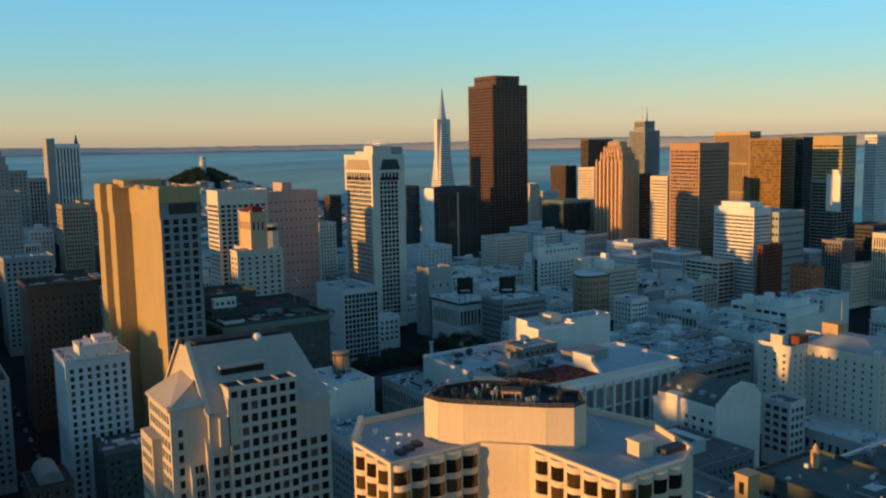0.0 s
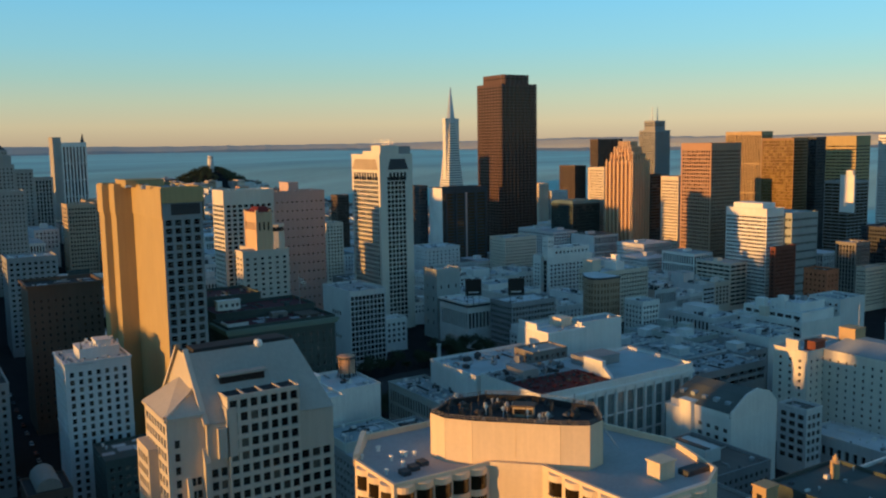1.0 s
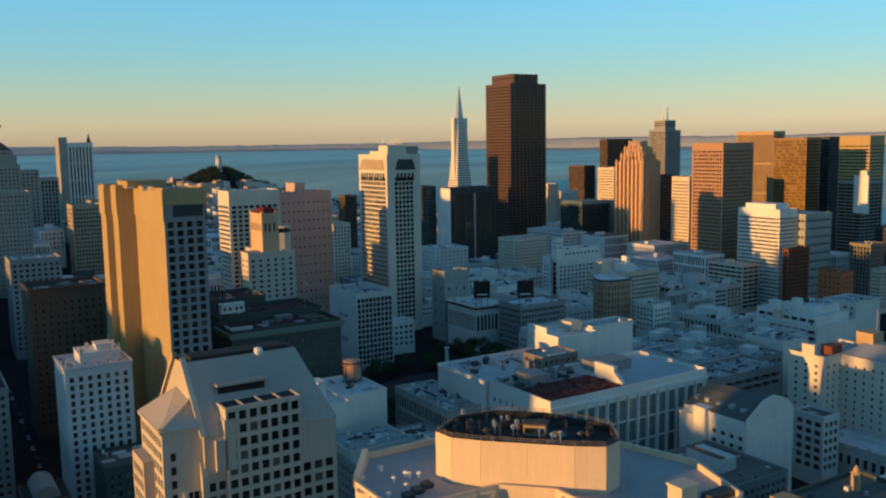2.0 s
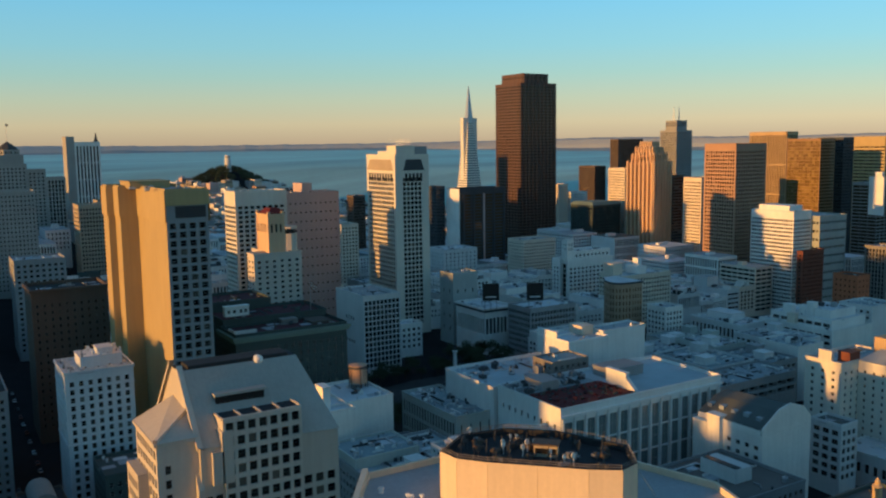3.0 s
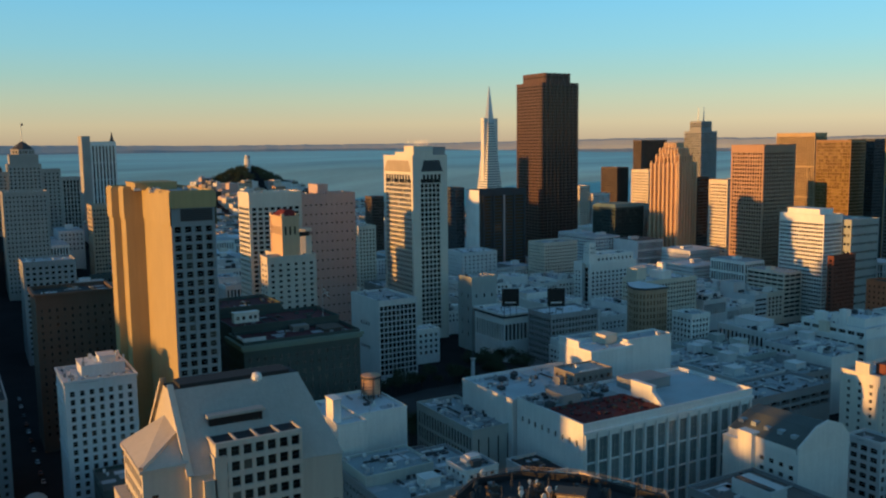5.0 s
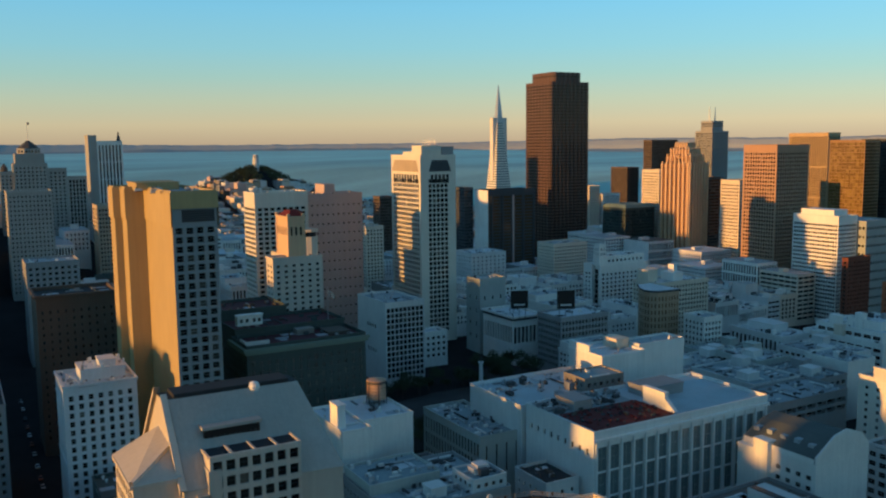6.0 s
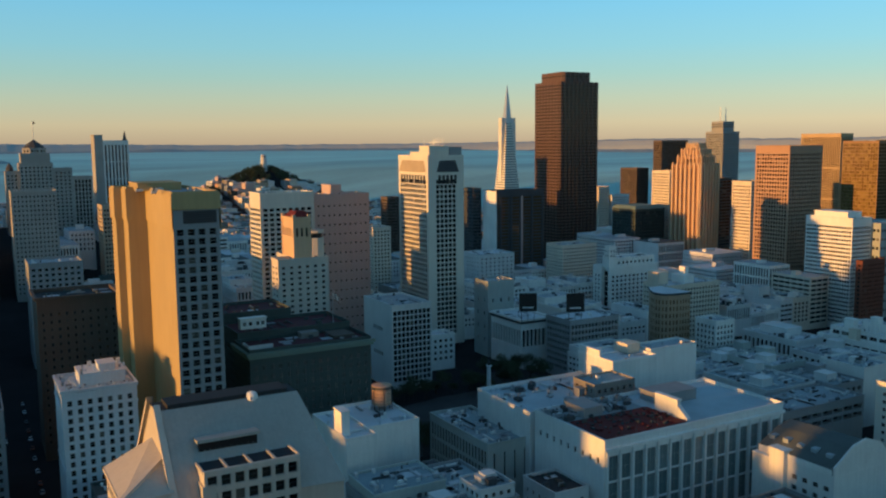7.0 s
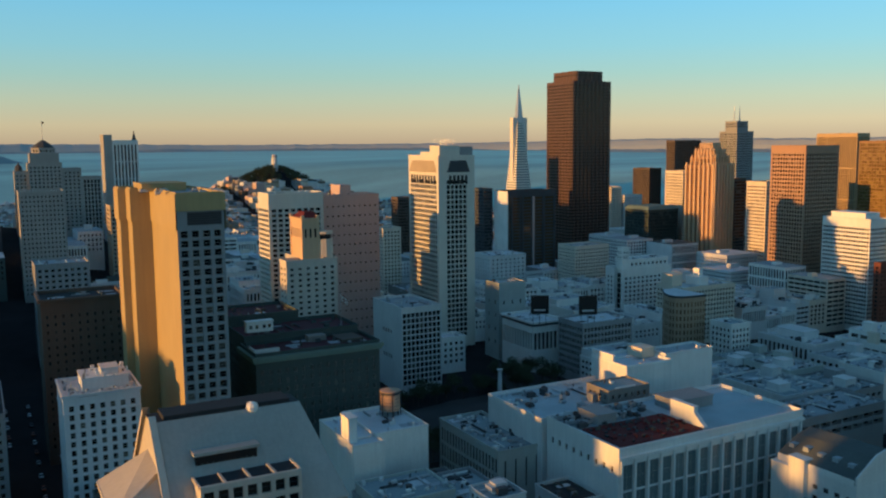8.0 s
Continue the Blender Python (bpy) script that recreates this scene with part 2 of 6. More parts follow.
def facade(wall, mat, p, q, z0, z1, st, panes, joined):
    """One wall from p to q (seen from outside, p on the left), with its openings cut in. Panes go to the list, or to the joined mesh."""
    p, q = Vector((*p, 0)), Vector((*q, 0))
    length = (q - p).length
    u = (q - p) / length
    n = Vector((u.y, -u.x, 0))
    cols = max(1, int(round((length - 2 * st.side) / st.bay)))
    rows = int((z1 - z0 - st.top - st.base) / st.storey)
    P = lambda s, z, d=0.0: p + u * s - n * d + Vector((0, 0, z))
    if rows < 1 or length < st.bay:
        wall.face([P(0, z0), P(length, z0), P(length, z1), P(0, z1)], mat)
        return
    bay = (length - 2 * st.side) / cols
    ww, wh = bay * st.w, st.storey * st.h
    zb = z1 - st.top - rows * st.storey
    low = st.storey * (1 - st.h) / 2
    prev = z0
    for r in range(rows):
        a = zb + r * st.storey + low
        b = a + wh
        wall.face([P(0, prev), P(length, prev), P(length, a), P(0, a)], mat)
        s = 0.0
        for c in range(cols):
            s0 = st.side + c * bay + (bay - ww) / 2
            s1 = s0 + ww
            wall.face([P(s, a), P(s0, a), P(s0, b), P(s, b)], mat)
            d = st.deep
            wall.face([P(s0, a), P(s0, a, d), P(s0, b, d), P(s0, b)], mat)
            wall.face([P(s1, a, d), P(s1, a), P(s1, b), P(s1, b, d)], mat)
            wall.face([P(s0, a), P(s1, a), P(s1, a, d), P(s0, a, d)], mat)
            wall.face([P(s0, b, d), P(s1, b, d), P(s1, b), P(s0, b)], mat)
            if panes is not None:
                panes.append((P((s0 + s1) / 2, a, d), math.atan2(u.y, u.x), ww, wh))
            else:
                joined.face([P(s0, a, d), P(s1, a, d), P(s1, b, d), P(s0, b, d)], st.far)
            s = s1
        wall.face([P(s, a), P(length, a), P(length, b), P(s, b)], mat)
        prev = b
    wall.face([P(0, prev), P(length, prev), P(length, z1), P(0, z1)], mat)


def tier(ob, outline, z0, z1, st, mat, roof=None, parapet=1.0, single=True, label="", south=None, cornice=0.0, plant=1):
    """A storey block over a counter-clockwise outline: walls with openings, roof deck, parapet with a coping."""
    wall, joined, panes = Mesh(), Mesh(), []
    n = len(outline)
    order = []
    for i in range(n):
        a, b = outline[i], outline[(i + 1) % n]
        facing = (b[1] - a[1], -(b[0] - a[0]))      # outward normal
        seen = facing[0] < -0.2 or facing[1] < -0.2
        s = south if (south and facing[1] < 0 and abs(facing[1]) > abs(facing[0])) else st
        s.far = GLASSJ if s.glass is GLASS else s.glass
        mine = []
        facade(wall, mat, a, b, z0, z1, s, mine if (single and seen) else None, joined)
        for w in mine:
            order.append((w, s))
    order.sort(key=lambda o: -o[0][0].z)
    part("wall", wall, ob, label)
    for (at, turn, ww, wh), s in order[:300]:
        part("window", window_mesh(ww, wh, s.glass, FRAME, s.bars), ob, at=at, turn=turn)
    for (at, turn, ww, wh), s in order[300:]:
        u = Vector((math.cos(turn), math.sin(turn), 0)) * ww / 2
        joined.face([at - u, at + u, at + u + Vector((0, 0, wh)), at - u + Vector((0, 0, wh))], s.far)
    if joined.f:
        part("window_panes", joined, ob, kind="stuff")
    top = Mesh()
    top.face([(*p, z1 - (0.3 if parapet else 0)) for p in outline], roof or ROOFGREY)
    part("roof", top, ob)
    if parapet and plant:
        roof_plant(ob, outline, z1 - 0.3, plant, (DARKGREY, STONE, GREY, BROWN) if roof in (ROOFDARK, ROOFWINE) else None)
    if parapet:
        rim = Mesh()
        t, o = 0.35, 0.12 + cornice
        inner, outer = inset(outline, t), inset(outline, -o)
        for lo, hi in ((z1 + 0.003, z1 + parapet),):
            for i in range(n):
                j = (i + 1) % n
                rim.face([(*outer[i], lo), (*outer[j], lo), (*outer[j], hi), (*outer[i], hi)], mat)
                rim.face([(*inner[j], lo - 0.3), (*inner[i], lo - 0.3), (*inner[i], hi), (*inner[j], hi)], mat)
                rim.face([(*outer[i], hi), (*outer[j], hi), (*inner[j], hi), (*inner[i], hi)], mat)
                rim.face([(*outer[j], lo), (*outer[i], lo), (*inner[i], lo), (*inner[j], lo)], mat)
        part("parapet", rim, ob)


def roof_plant(ob, outline, z, dense=1, mats=None):
    """What stands about on a city roof: ducts, pipe runs, vents, hatches and low kerbs, too small to count."""
    x0, x1 = min(p[0] for p in outline) + 1.5, max(p[0] for p in outline) - 1.5
    y0, y1 = min(p[1] for p in outline) + 1.5, max(p[1] for p in outline) - 1.5
    if x1 - x0 < 5 or y1 - y0 < 5 or len(outline) > 6:
        return
    rnd = random.Random(int(x0 * 7 + y0 * 13))
    m = Mesh()
    for k in range(min(26, int((x1 - x0) * (y1 - y0) / 38)) * dense):
        x, y, c = rnd.uniform(x0, x1), rnd.uniform(y0, y1), rnd.random()
        mat = rnd.choice(mats or (METAL, PALE, GREY, DARKGREY, WHITE))
        if c < 0.35:
            w, d = rnd.uniform(0.6, 2.4), rnd.uniform(0.6, 1.8)
            m.box(x - w / 2, x + w / 2, y - d / 2, y + d / 2, z + 0.002, z + rnd.uniform(0.5, 1.7), mat)
        elif c < 0.6:
            ln = rnd.uniform(3, 12)
            if rnd.random() < 0.5:
                m.box(x, min(x + ln, x1), y - 0.3, y + 0.3, z + 0.25, z + 0.8, mat)
            else:
                m.box(x - 0.3, x + 0.3, y, min(y + ln, y1), z + 0.25, z + 0.8, mat)
        elif c < 0.85:
            r = rnd.uniform(0.2, 0.45)
            m.loft([ring(x, y, r, z, 7), ring(x, y, r, z + 0.9, 7), ring(x, y, r * 1.6, z + 1.0, 7), ring(x, y, r, z + 1.4, 7)], mat)
        else:
            w, d = rnd.uniform(3, 8), rnd.uniform(2, 5)
            m.box(x - w / 2, min(x + w / 2, x1), y - d / 2, min(y + d / 2, y1), z + 0.002, z + 0.18, rnd.choice((ROOFPALE, ROOFGREY, ROOFGREY)))
    if dense == 2:
        for k in range(4):
            w, d, h = rnd.uniform(2, 5), rnd.uniform(2, 4.5), rnd.uniform(1.6, 3.4)
            x, y = rnd.uniform(x0, max(x0 + 0.1, x1 - w)), rnd.uniform(y0, max(y0 + 0.1, y1 - d))
            mat = rnd.choice((WHITE, PALE, GREY, DARKGREY))
            m.box(x, x + w, y, y + d, z + 0.002, z + h, mat)
            m.box(x - 0.15, x + w + 0.15, y - 0.15, y + d + 0.15, z + h + 0.003, z + h + 0.25, mat)
    if m.f:
        part("roof_plant", m, ob, kind="stuff")


def inset(outline, d):
    """The outline moved inwards by d (outwards if negative)."""
    n, res = len(outline), []
    for i in range(n):
        a, b, c = Vector(outline[i - 1]), Vector(outline[i]), Vector(outline[(i + 1) % n])
        e, f = (b - a).normalized(), (c - b).normalized()
        ne, nf = Vector((-e.y, e.x)), Vector((-f.y, f.x))
        k = (ne + nf)
        k = k / max(0.25, k.dot(ne))
        res.append(tuple(b + k * d))
    return res


def rect(x0, x1, y0, y1):
    return [(x0, y0), (x1, y0), (x1, y1), (x0, y1)]


# ---------------------------------------------------------------- the ground
def smooth(a, b, t):
    t = min(1.0, max(0.0, (t - a) / (b - a)))
    return t * t * (3 - 2 * t)


def bump_at(x, y, cx, cy, sx, sy, h):
    return h * math.exp(-((x - cx) / sx) ** 2 - ((y - cy) / sy) ** 2)


def land(x, y):
    """Height of the ground."""
    z = 11 + 15 * smooth(60, 380, y) * (1 - smooth(250, 620, x))
    z += bump_at(x, y, -90, 830, 260, 270, 74)            # the hill with the grand hotels
    z += bump_at(x, y, 565, 1920, 175, 230, 80) + bump_at(x, y, 563, 1913, 66, 90, 22)   # the tower's hill
    z += bump_at(x, y, -420, 1750, 330, 380, 25)
    # unseen western rise, added to lift the sun-blocking rows
    z += 62 * smooth(-230, -560, x) * (1 - smooth(900, 1300, y))
    z -= (z - 4) * smooth(800, 1150, x)
    shore = max((x - 1493) * 0.901 + (y - 988) * 0.434, y - 2640, (x - 905) * 0.62 + (y - 2208) * 0.785) if y > -400 else -999
    z *= 1 - smooth(-220, -10, shore)
    return z - 8 * smooth(-10, 60, shore)


def build_ground():
    xs = list(np.concatenate([np.arange(-5200, -1600, 400), np.arange(-1600, -700, 60), np.arange(-700, 1200, 22), np.arange(1200, 2800, 80), np.arange(2800, 5200, 400)]))
    ys = list(np.concatenate([np.arange(-5100, -1500, 400), np.arange(-1500, -300, 80), np.arange(-300, 1200, 22), np.arange(1200, 2900, 40), np.arange(2900, 5200, 400)]))
    v = [(x, y, land(x, y)) for y in ys for x in xs]
    w = len(xs)
    f = [(j * w + i, j * w + i + 1, (j + 1) * w + i + 1, (j + 1) * w + i) for j in range(len(ys) - 1) for i in range(w - 1)]
    me = bpy.data.meshes.new("ground")
    me.from_pydata(v, [], f)
    me.materials.append(ASPHALT)
    for pl in me.polygons:
        pl.use_smooth = True
    solid("ground", me, "dark asphalt streets over hilly ground", "ground", kind="structure")


build_ground()


# ---------------------------------------------------------------- water and distance
def water_material():
    m = paint("bay_water", (0.36, 0.57, 0.5), rough=0.4, vary=0.1, streak=0.0, bump=0.0)
    n, l = m.node_tree.nodes, m.node_tree.links
    # long pale and dark bands of wind on the water
    bco, bmp, bn, br, bx = n.new("ShaderNodeTexCoord"), n.new("ShaderNodeMapping"), n.new("ShaderNodeTexNoise"), n.new("ShaderNodeMapRange"), n.new("ShaderNodeVectorMath")
    bmp.inputs["Rotation"].default_value = (0, 0, radians(33))
    bmp.inputs["Scale"].default_value = (0.0012, 0.009, 0.0)
    bn.inputs["Scale"].default_value, bn.inputs["Detail"].default_value = 1.0, 5
    br.inputs["From Min"].default_value, br.inputs["From Max"].default_value, br.inputs["To Min"].default_value, br.inputs["To Max"].default_value = 0.3, 0.7, 0.72, 1.3
    bx.operation = "SCALE"
    old = n["Principled BSDF"].inputs["Base Color"].links[0].from_socket
    l.new(bco.outputs["Object"], bmp.inputs[0])
    l.new(bmp.outputs[0], bn.inputs["Vector"])
    l.new(bn.outputs["Fac"], br.inputs["Value"])
    l.new(old, bx.inputs[0])
    l.new(br.outputs[0], bx.inputs["Scale"])
    l.new(bx.outputs[0], n["Principled BSDF"].inputs["Base Color"])
    co, mp, ns, bp = n.new("ShaderNodeTexCoord"), n.new("ShaderNodeMapping"), n.new("ShaderNodeTexNoise"), n.new("ShaderNodeBump")
    mp.inputs["Scale"].default_value = (0.01, 0.06, 0.05)
    ns.inputs["Scale"].default_value, ns.inputs["Detail"].default_value = 1.0, 8
    bp.inputs["Strength"].default_value, bp.inputs["Distance"].default_value = 0.4, 2.0
    l.new(co.outputs["Object"], mp.inputs[0])
    l.new(mp.outputs[0], ns.inputs["Vector"])
    l.new(ns.outputs["Fac"], bp.inputs["Height"])
    l.new(bp.outputs[0], n["Principled BSDF"].inputs["Normal"])
    return m


def polar(bearing, dist):
    b = radians(bearing)
    return -75 + dist * math.sin(b), -100 + dist * math.cos(b)


def build_water():
    """The bay: flat near the shore, then lifted gently towards the far shore, which stands nearer here than in truth."""
    v, f = [], []
    dists = [1000, 1500, 2000, 2400, 2700, 3000, 3300, 3600, 3900, 4200, 4450]
    bears = list(range(-40, 111, 5))
    for d in dists:
        for b in bears:
            x, y = polar(b, d)
            # sight line to a real sea at level 0, held to this distance
            far = 2400 + (d - 2400) * (12.0 - 5.8 * smooth(24, 44, b))
            z = 0.0 if d <= 2400 else 172 * (1 - d / far)
            v.append((x, y, z - 0.5))
    w = len(bears)
    for j in range(len(dists) - 1):
        for i in range(w - 1):
            f.append((j * w + i, j * w + i + 1, (j + 1) * w + i + 1, (j + 1) * w + i))
    me = bpy.data.meshes.new("water")
    me.from_pydata(v, [], f)
    me.materials.append(water_material())
    for pl in me.polygons:
        pl.use_smooth = True
    solid("water", me, "calm blue bay water reaching to the far shore", "water", kind="structure")


build_water()
# distance haze is mixed into these ridge colours; the air itself is clear
HAZE = paint("haze_tinted_far_hills", (0.41, 0.445, 0.45), vary=0.08, streak=0.0, bump=0.0)
NEARHAZE = paint("haze_tinted_near_shore", (0.3, 0.35, 0.36), vary=0.12, streak=0.0, bump=0.0)


def build_hills(name, dist, base, profile, label, mat, deep=1.0):
    """A far ridge as a rounded body: profile gives bearing and height above the far water."""
    m = Mesh()
    fine = []
    b = profile[0][0]
    while b <= profile[-1][0]:
        for (b0, h0), (b1, h1) in zip(profile, profile[1:]):
            if b0 <= b <= b1:
                k = (b - b0) / max(1e-6, b1 - b0)
                k = k * k * (3 - 2 * k)
                fine.append((b, h0 + (h1 - h0) * k + 4.0 * noise.noise((b * 1.3, dist, 0)) + 0.8 * noise.noise((b * 4.1, dist, 3))))
                break
        b += 0.4
    rings = []
    for b, h in fine:
        row = []
        for dd, hh in ((0, 0.0), (25, 0.45), (60, 0.85), (100, 1.0), (150, 0.7), (200, 0.0)):
            x, y = polar(b, dist + dd * deep)
            row.append((x, y, base + max(0.2, h) * hh - 1))
        rings.append(row)
    for r0, r1 in zip(rings, rings[1:]):
        for i in range(len(r0) - 1):
            m.face([r0[i], r1[i], r1[i + 1], r0[i + 1]], mat)
    me = m.data(name)
    for pl in me.polygons:
        pl.use_smooth = True
    solid(name, me, label, "hills", kind="structure")


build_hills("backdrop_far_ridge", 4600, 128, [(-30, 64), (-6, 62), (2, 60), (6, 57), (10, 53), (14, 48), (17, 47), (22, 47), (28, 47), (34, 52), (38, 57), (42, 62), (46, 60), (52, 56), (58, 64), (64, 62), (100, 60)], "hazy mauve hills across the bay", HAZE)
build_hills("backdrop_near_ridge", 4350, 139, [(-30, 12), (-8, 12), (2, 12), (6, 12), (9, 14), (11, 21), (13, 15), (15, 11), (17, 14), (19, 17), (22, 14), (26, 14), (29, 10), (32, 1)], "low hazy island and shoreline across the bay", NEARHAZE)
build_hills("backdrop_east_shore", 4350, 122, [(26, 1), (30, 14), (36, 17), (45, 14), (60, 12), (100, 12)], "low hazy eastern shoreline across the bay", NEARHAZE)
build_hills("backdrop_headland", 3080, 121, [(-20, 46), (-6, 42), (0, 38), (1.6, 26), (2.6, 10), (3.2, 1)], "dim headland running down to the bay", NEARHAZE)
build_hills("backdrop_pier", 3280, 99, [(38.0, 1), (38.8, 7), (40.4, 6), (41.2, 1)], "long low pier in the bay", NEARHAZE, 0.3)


# ---------------------------------------------------------------- buildings
USED = []                              # footprints, so that the small houses keep clear


def claim(x0, x1, y0, y1, pad=3.0):
    USED.append((x0 - pad, x1 + pad, y0 - pad, y1 + pad))


def low(x0, x1, y0, y1):
    return min(land(x, y) for x in (x0, x1) for y in (y0, y1)) - 1.5


def block(name, label, x0, x1, y0, y1, z1, st, mat, roof=None, category="building", parapet=1.0, single=None, south=None, z0=None, cornice=0.0, group="", plant=1):
    """A rectangular building along the street grid. Returns the thing."""
    claim(x0, x1, y0, y1)
    z0 = low(x0, x1, y0, y1) if z0 is None else z0
    single = (y0 < 345 and x0 < 340) if single is None else single
    ob = thing(name, label, category, ((x0 + x1) / 2, (y0 + y1) / 2, z0), group)
    tier(ob, rect(x0, x1, y0, y1), z0, z1 - parapet, st, mat, roof, parapet, single, "", south, cornice, plant)
    return ob


def penthouse(ob, x0, x1, y0, y1, z0, z1, mat, name="penthouse", label=""):
    m = Mesh()
    m.box(x0, x1, y0, y1, z0, z1, mat)
    body = part(name, m, ob, label)
    lid = Mesh()
    lid.box(x0 - 0.25, x1 + 0.25, y0 - 0.25, y1 + 0.25, z1 + 0.003, z1 + 0.45, mat)
    part("coping", lid, body)
    return body


def unit(x, y, z, w=3.0, d=2.0, h=1.6, mat=None):
    """A rooftop air handler: casing on skids, a fan cowl and a side duct."""
    m = Mesh()
    mat = mat or METAL
    for s in (-0.4, 0.4):
        m.box(-w / 2, w / 2, s * d - 0.1, s * d + 0.1, 0, 0.25, DARKGREY)
    m.box(-w / 2, w / 2, -d / 2, d / 2, 0.25, h, mat)
    m.loft([ring(-w / 5, 0, d * 0.3, h), ring(-w / 5, 0, d * 0.3, h + 0.3)], DARKGREY)
    m.box(w / 2, w / 2 + 0.8, -d / 4, d / 4, 0.3, h * 0.7, mat)
    return solid("rooftop_unit", m, "grey metal air handling unit on a roof", "roof unit", (x, y, z), "rooftop units", turn=random.choice((0, 0, math.pi / 2)))


PUNCH = Style(3.0, 3.4, 0.48, 0.5, 0.3)
FINE = Style(2.4, 3.4, 0.55, 0.5, 0.25)
OFFICE = Style(2.6, 3.8, 0.66, 0.56, 0.4)
PIERS = Style(3.0, 3.8, 0.6, 0.78, 0.7, side=1.0)
BLANK = Style(400, 4)


# the dark granite skyscraper with its bay-window facets
def granite_tower():
    x0, x1, y0, y1, z0 = 584, 644, 794, 845, 18
    claim(x0, x1, y0, y1)
    ob = thing("office_tower", "very tall dark brown granite skyscraper with faceted bays", "skyscraper", (614, 820, z0))
    def outline(a0, a1, b0, b1, facet):
        pts = []
        def side(p, q):
            p, q = Vector(p), Vector(q)
            n = max(2, int((q - p).length / facet))
            u = (q - p) / n
            out = Vector((u.y, -u.x)).normalized()
            for i in range(n):
                pts.append(tuple(p + u * i))
                pts.append(tuple(p + u * (i + 0.28) + out * 1.6))
                pts.append(tuple(p + u * (i + 0.72) + out * 1.6))
        side((a0, b0), (a1, b0))
        side((a1, b0), (a1, b1))
        side((a1, b1), (a0, b1))
        side((a0, b1), (a0, b0))
        return pts
    st = Style(2.0, 3.9, 0.8, 0.5, 0.25, side=0.25, top=2.0, glass=DARKGLASS, bars=0)
    tier(ob, outline(x0, x1, y0, y1, 6.0), z0, 245, st, GRANITE, ROOFDARK, 1.2, single=False)
    tier(ob, outline(x0 + 8, x1 - 11, y0 + 3, y1 - 3, 6.0), 243, 257, st, GRANITE, ROOFDARK, 1.2, single=False)


granite_tower()


def pyramid():
    cx, cy, z0, zt = 697, 1083, 5, 262
    claim(cx - 27, cx + 27, cy - 27, cy + 27)
    ob = thing("pyramid_tower", "slender white pyramid skyscraper with side wings and spire", "skyscraper", (cx, cy, z0))
    half = lambda z: 22.5 * (zt + 4 - z) / (zt + 4 - z0)
    m = Mesh()
    z, rows = 20.0, 46
    spire = 203.0
    step = (spire - z) / rows
    sq = lambda h, zz: [(cx - h, cy - h, zz), (cx + h, cy - h, zz), (cx + h, cy + h, zz), (cx - h, cy + h, zz)]
    m.loft([sq(half(z), z0), sq(half(z), z)], QUARTZ, cap=False)
    for r in range(rows):
        a, b, c = z + r * step, z + r * step + step * 0.66, z + (r + 1) * step
        m.loft([sq(half(a), a), sq(half(b), b), sq(half(b) - 0.45, b)], QUARTZ, cap=False)
        m.loft([sq(half(b) - 0.45, b), sq(half(c) - 0.45, c)], PALEGLASS, cap=False)
        m.loft([sq(half(c) - 0.45, c), sq(half(c), c)], QUARTZ, cap=False)
    m.face(sq(half(spire), spire), QUARTZ)
    part("wall", m, ob)
    s = Mesh()
    s.loft([sq(half(spire), spire), sq(half(zt), zt)], METAL)
    part("spire", s, ob, "louvred aluminium spire")
    for d in (-1, 1):
        w = Mesh()
        h0, h1 = half(112), half(213)
        xo = cx + d * (h0 + 0.2)
        a, b = sorted((xo, cx + d * (h1 - 1.0)))
        m4 = lambda x_in, x_out, zz: [(min(x_in, x_out), cy - 4.2, zz), (max(x_in, x_out), cy - 4.2, zz), (max(x_in, x_out), cy + 4.2, zz), (min(x_in, x_out), cy + 4.2, zz)]
        w.loft([m4(cx, cx + d * (h0 + 0.3), 112), m4(cx, cx + d * (h1 + 8.4), 211)], QUARTZ)
        part("wing", w, ob)


pyramid()


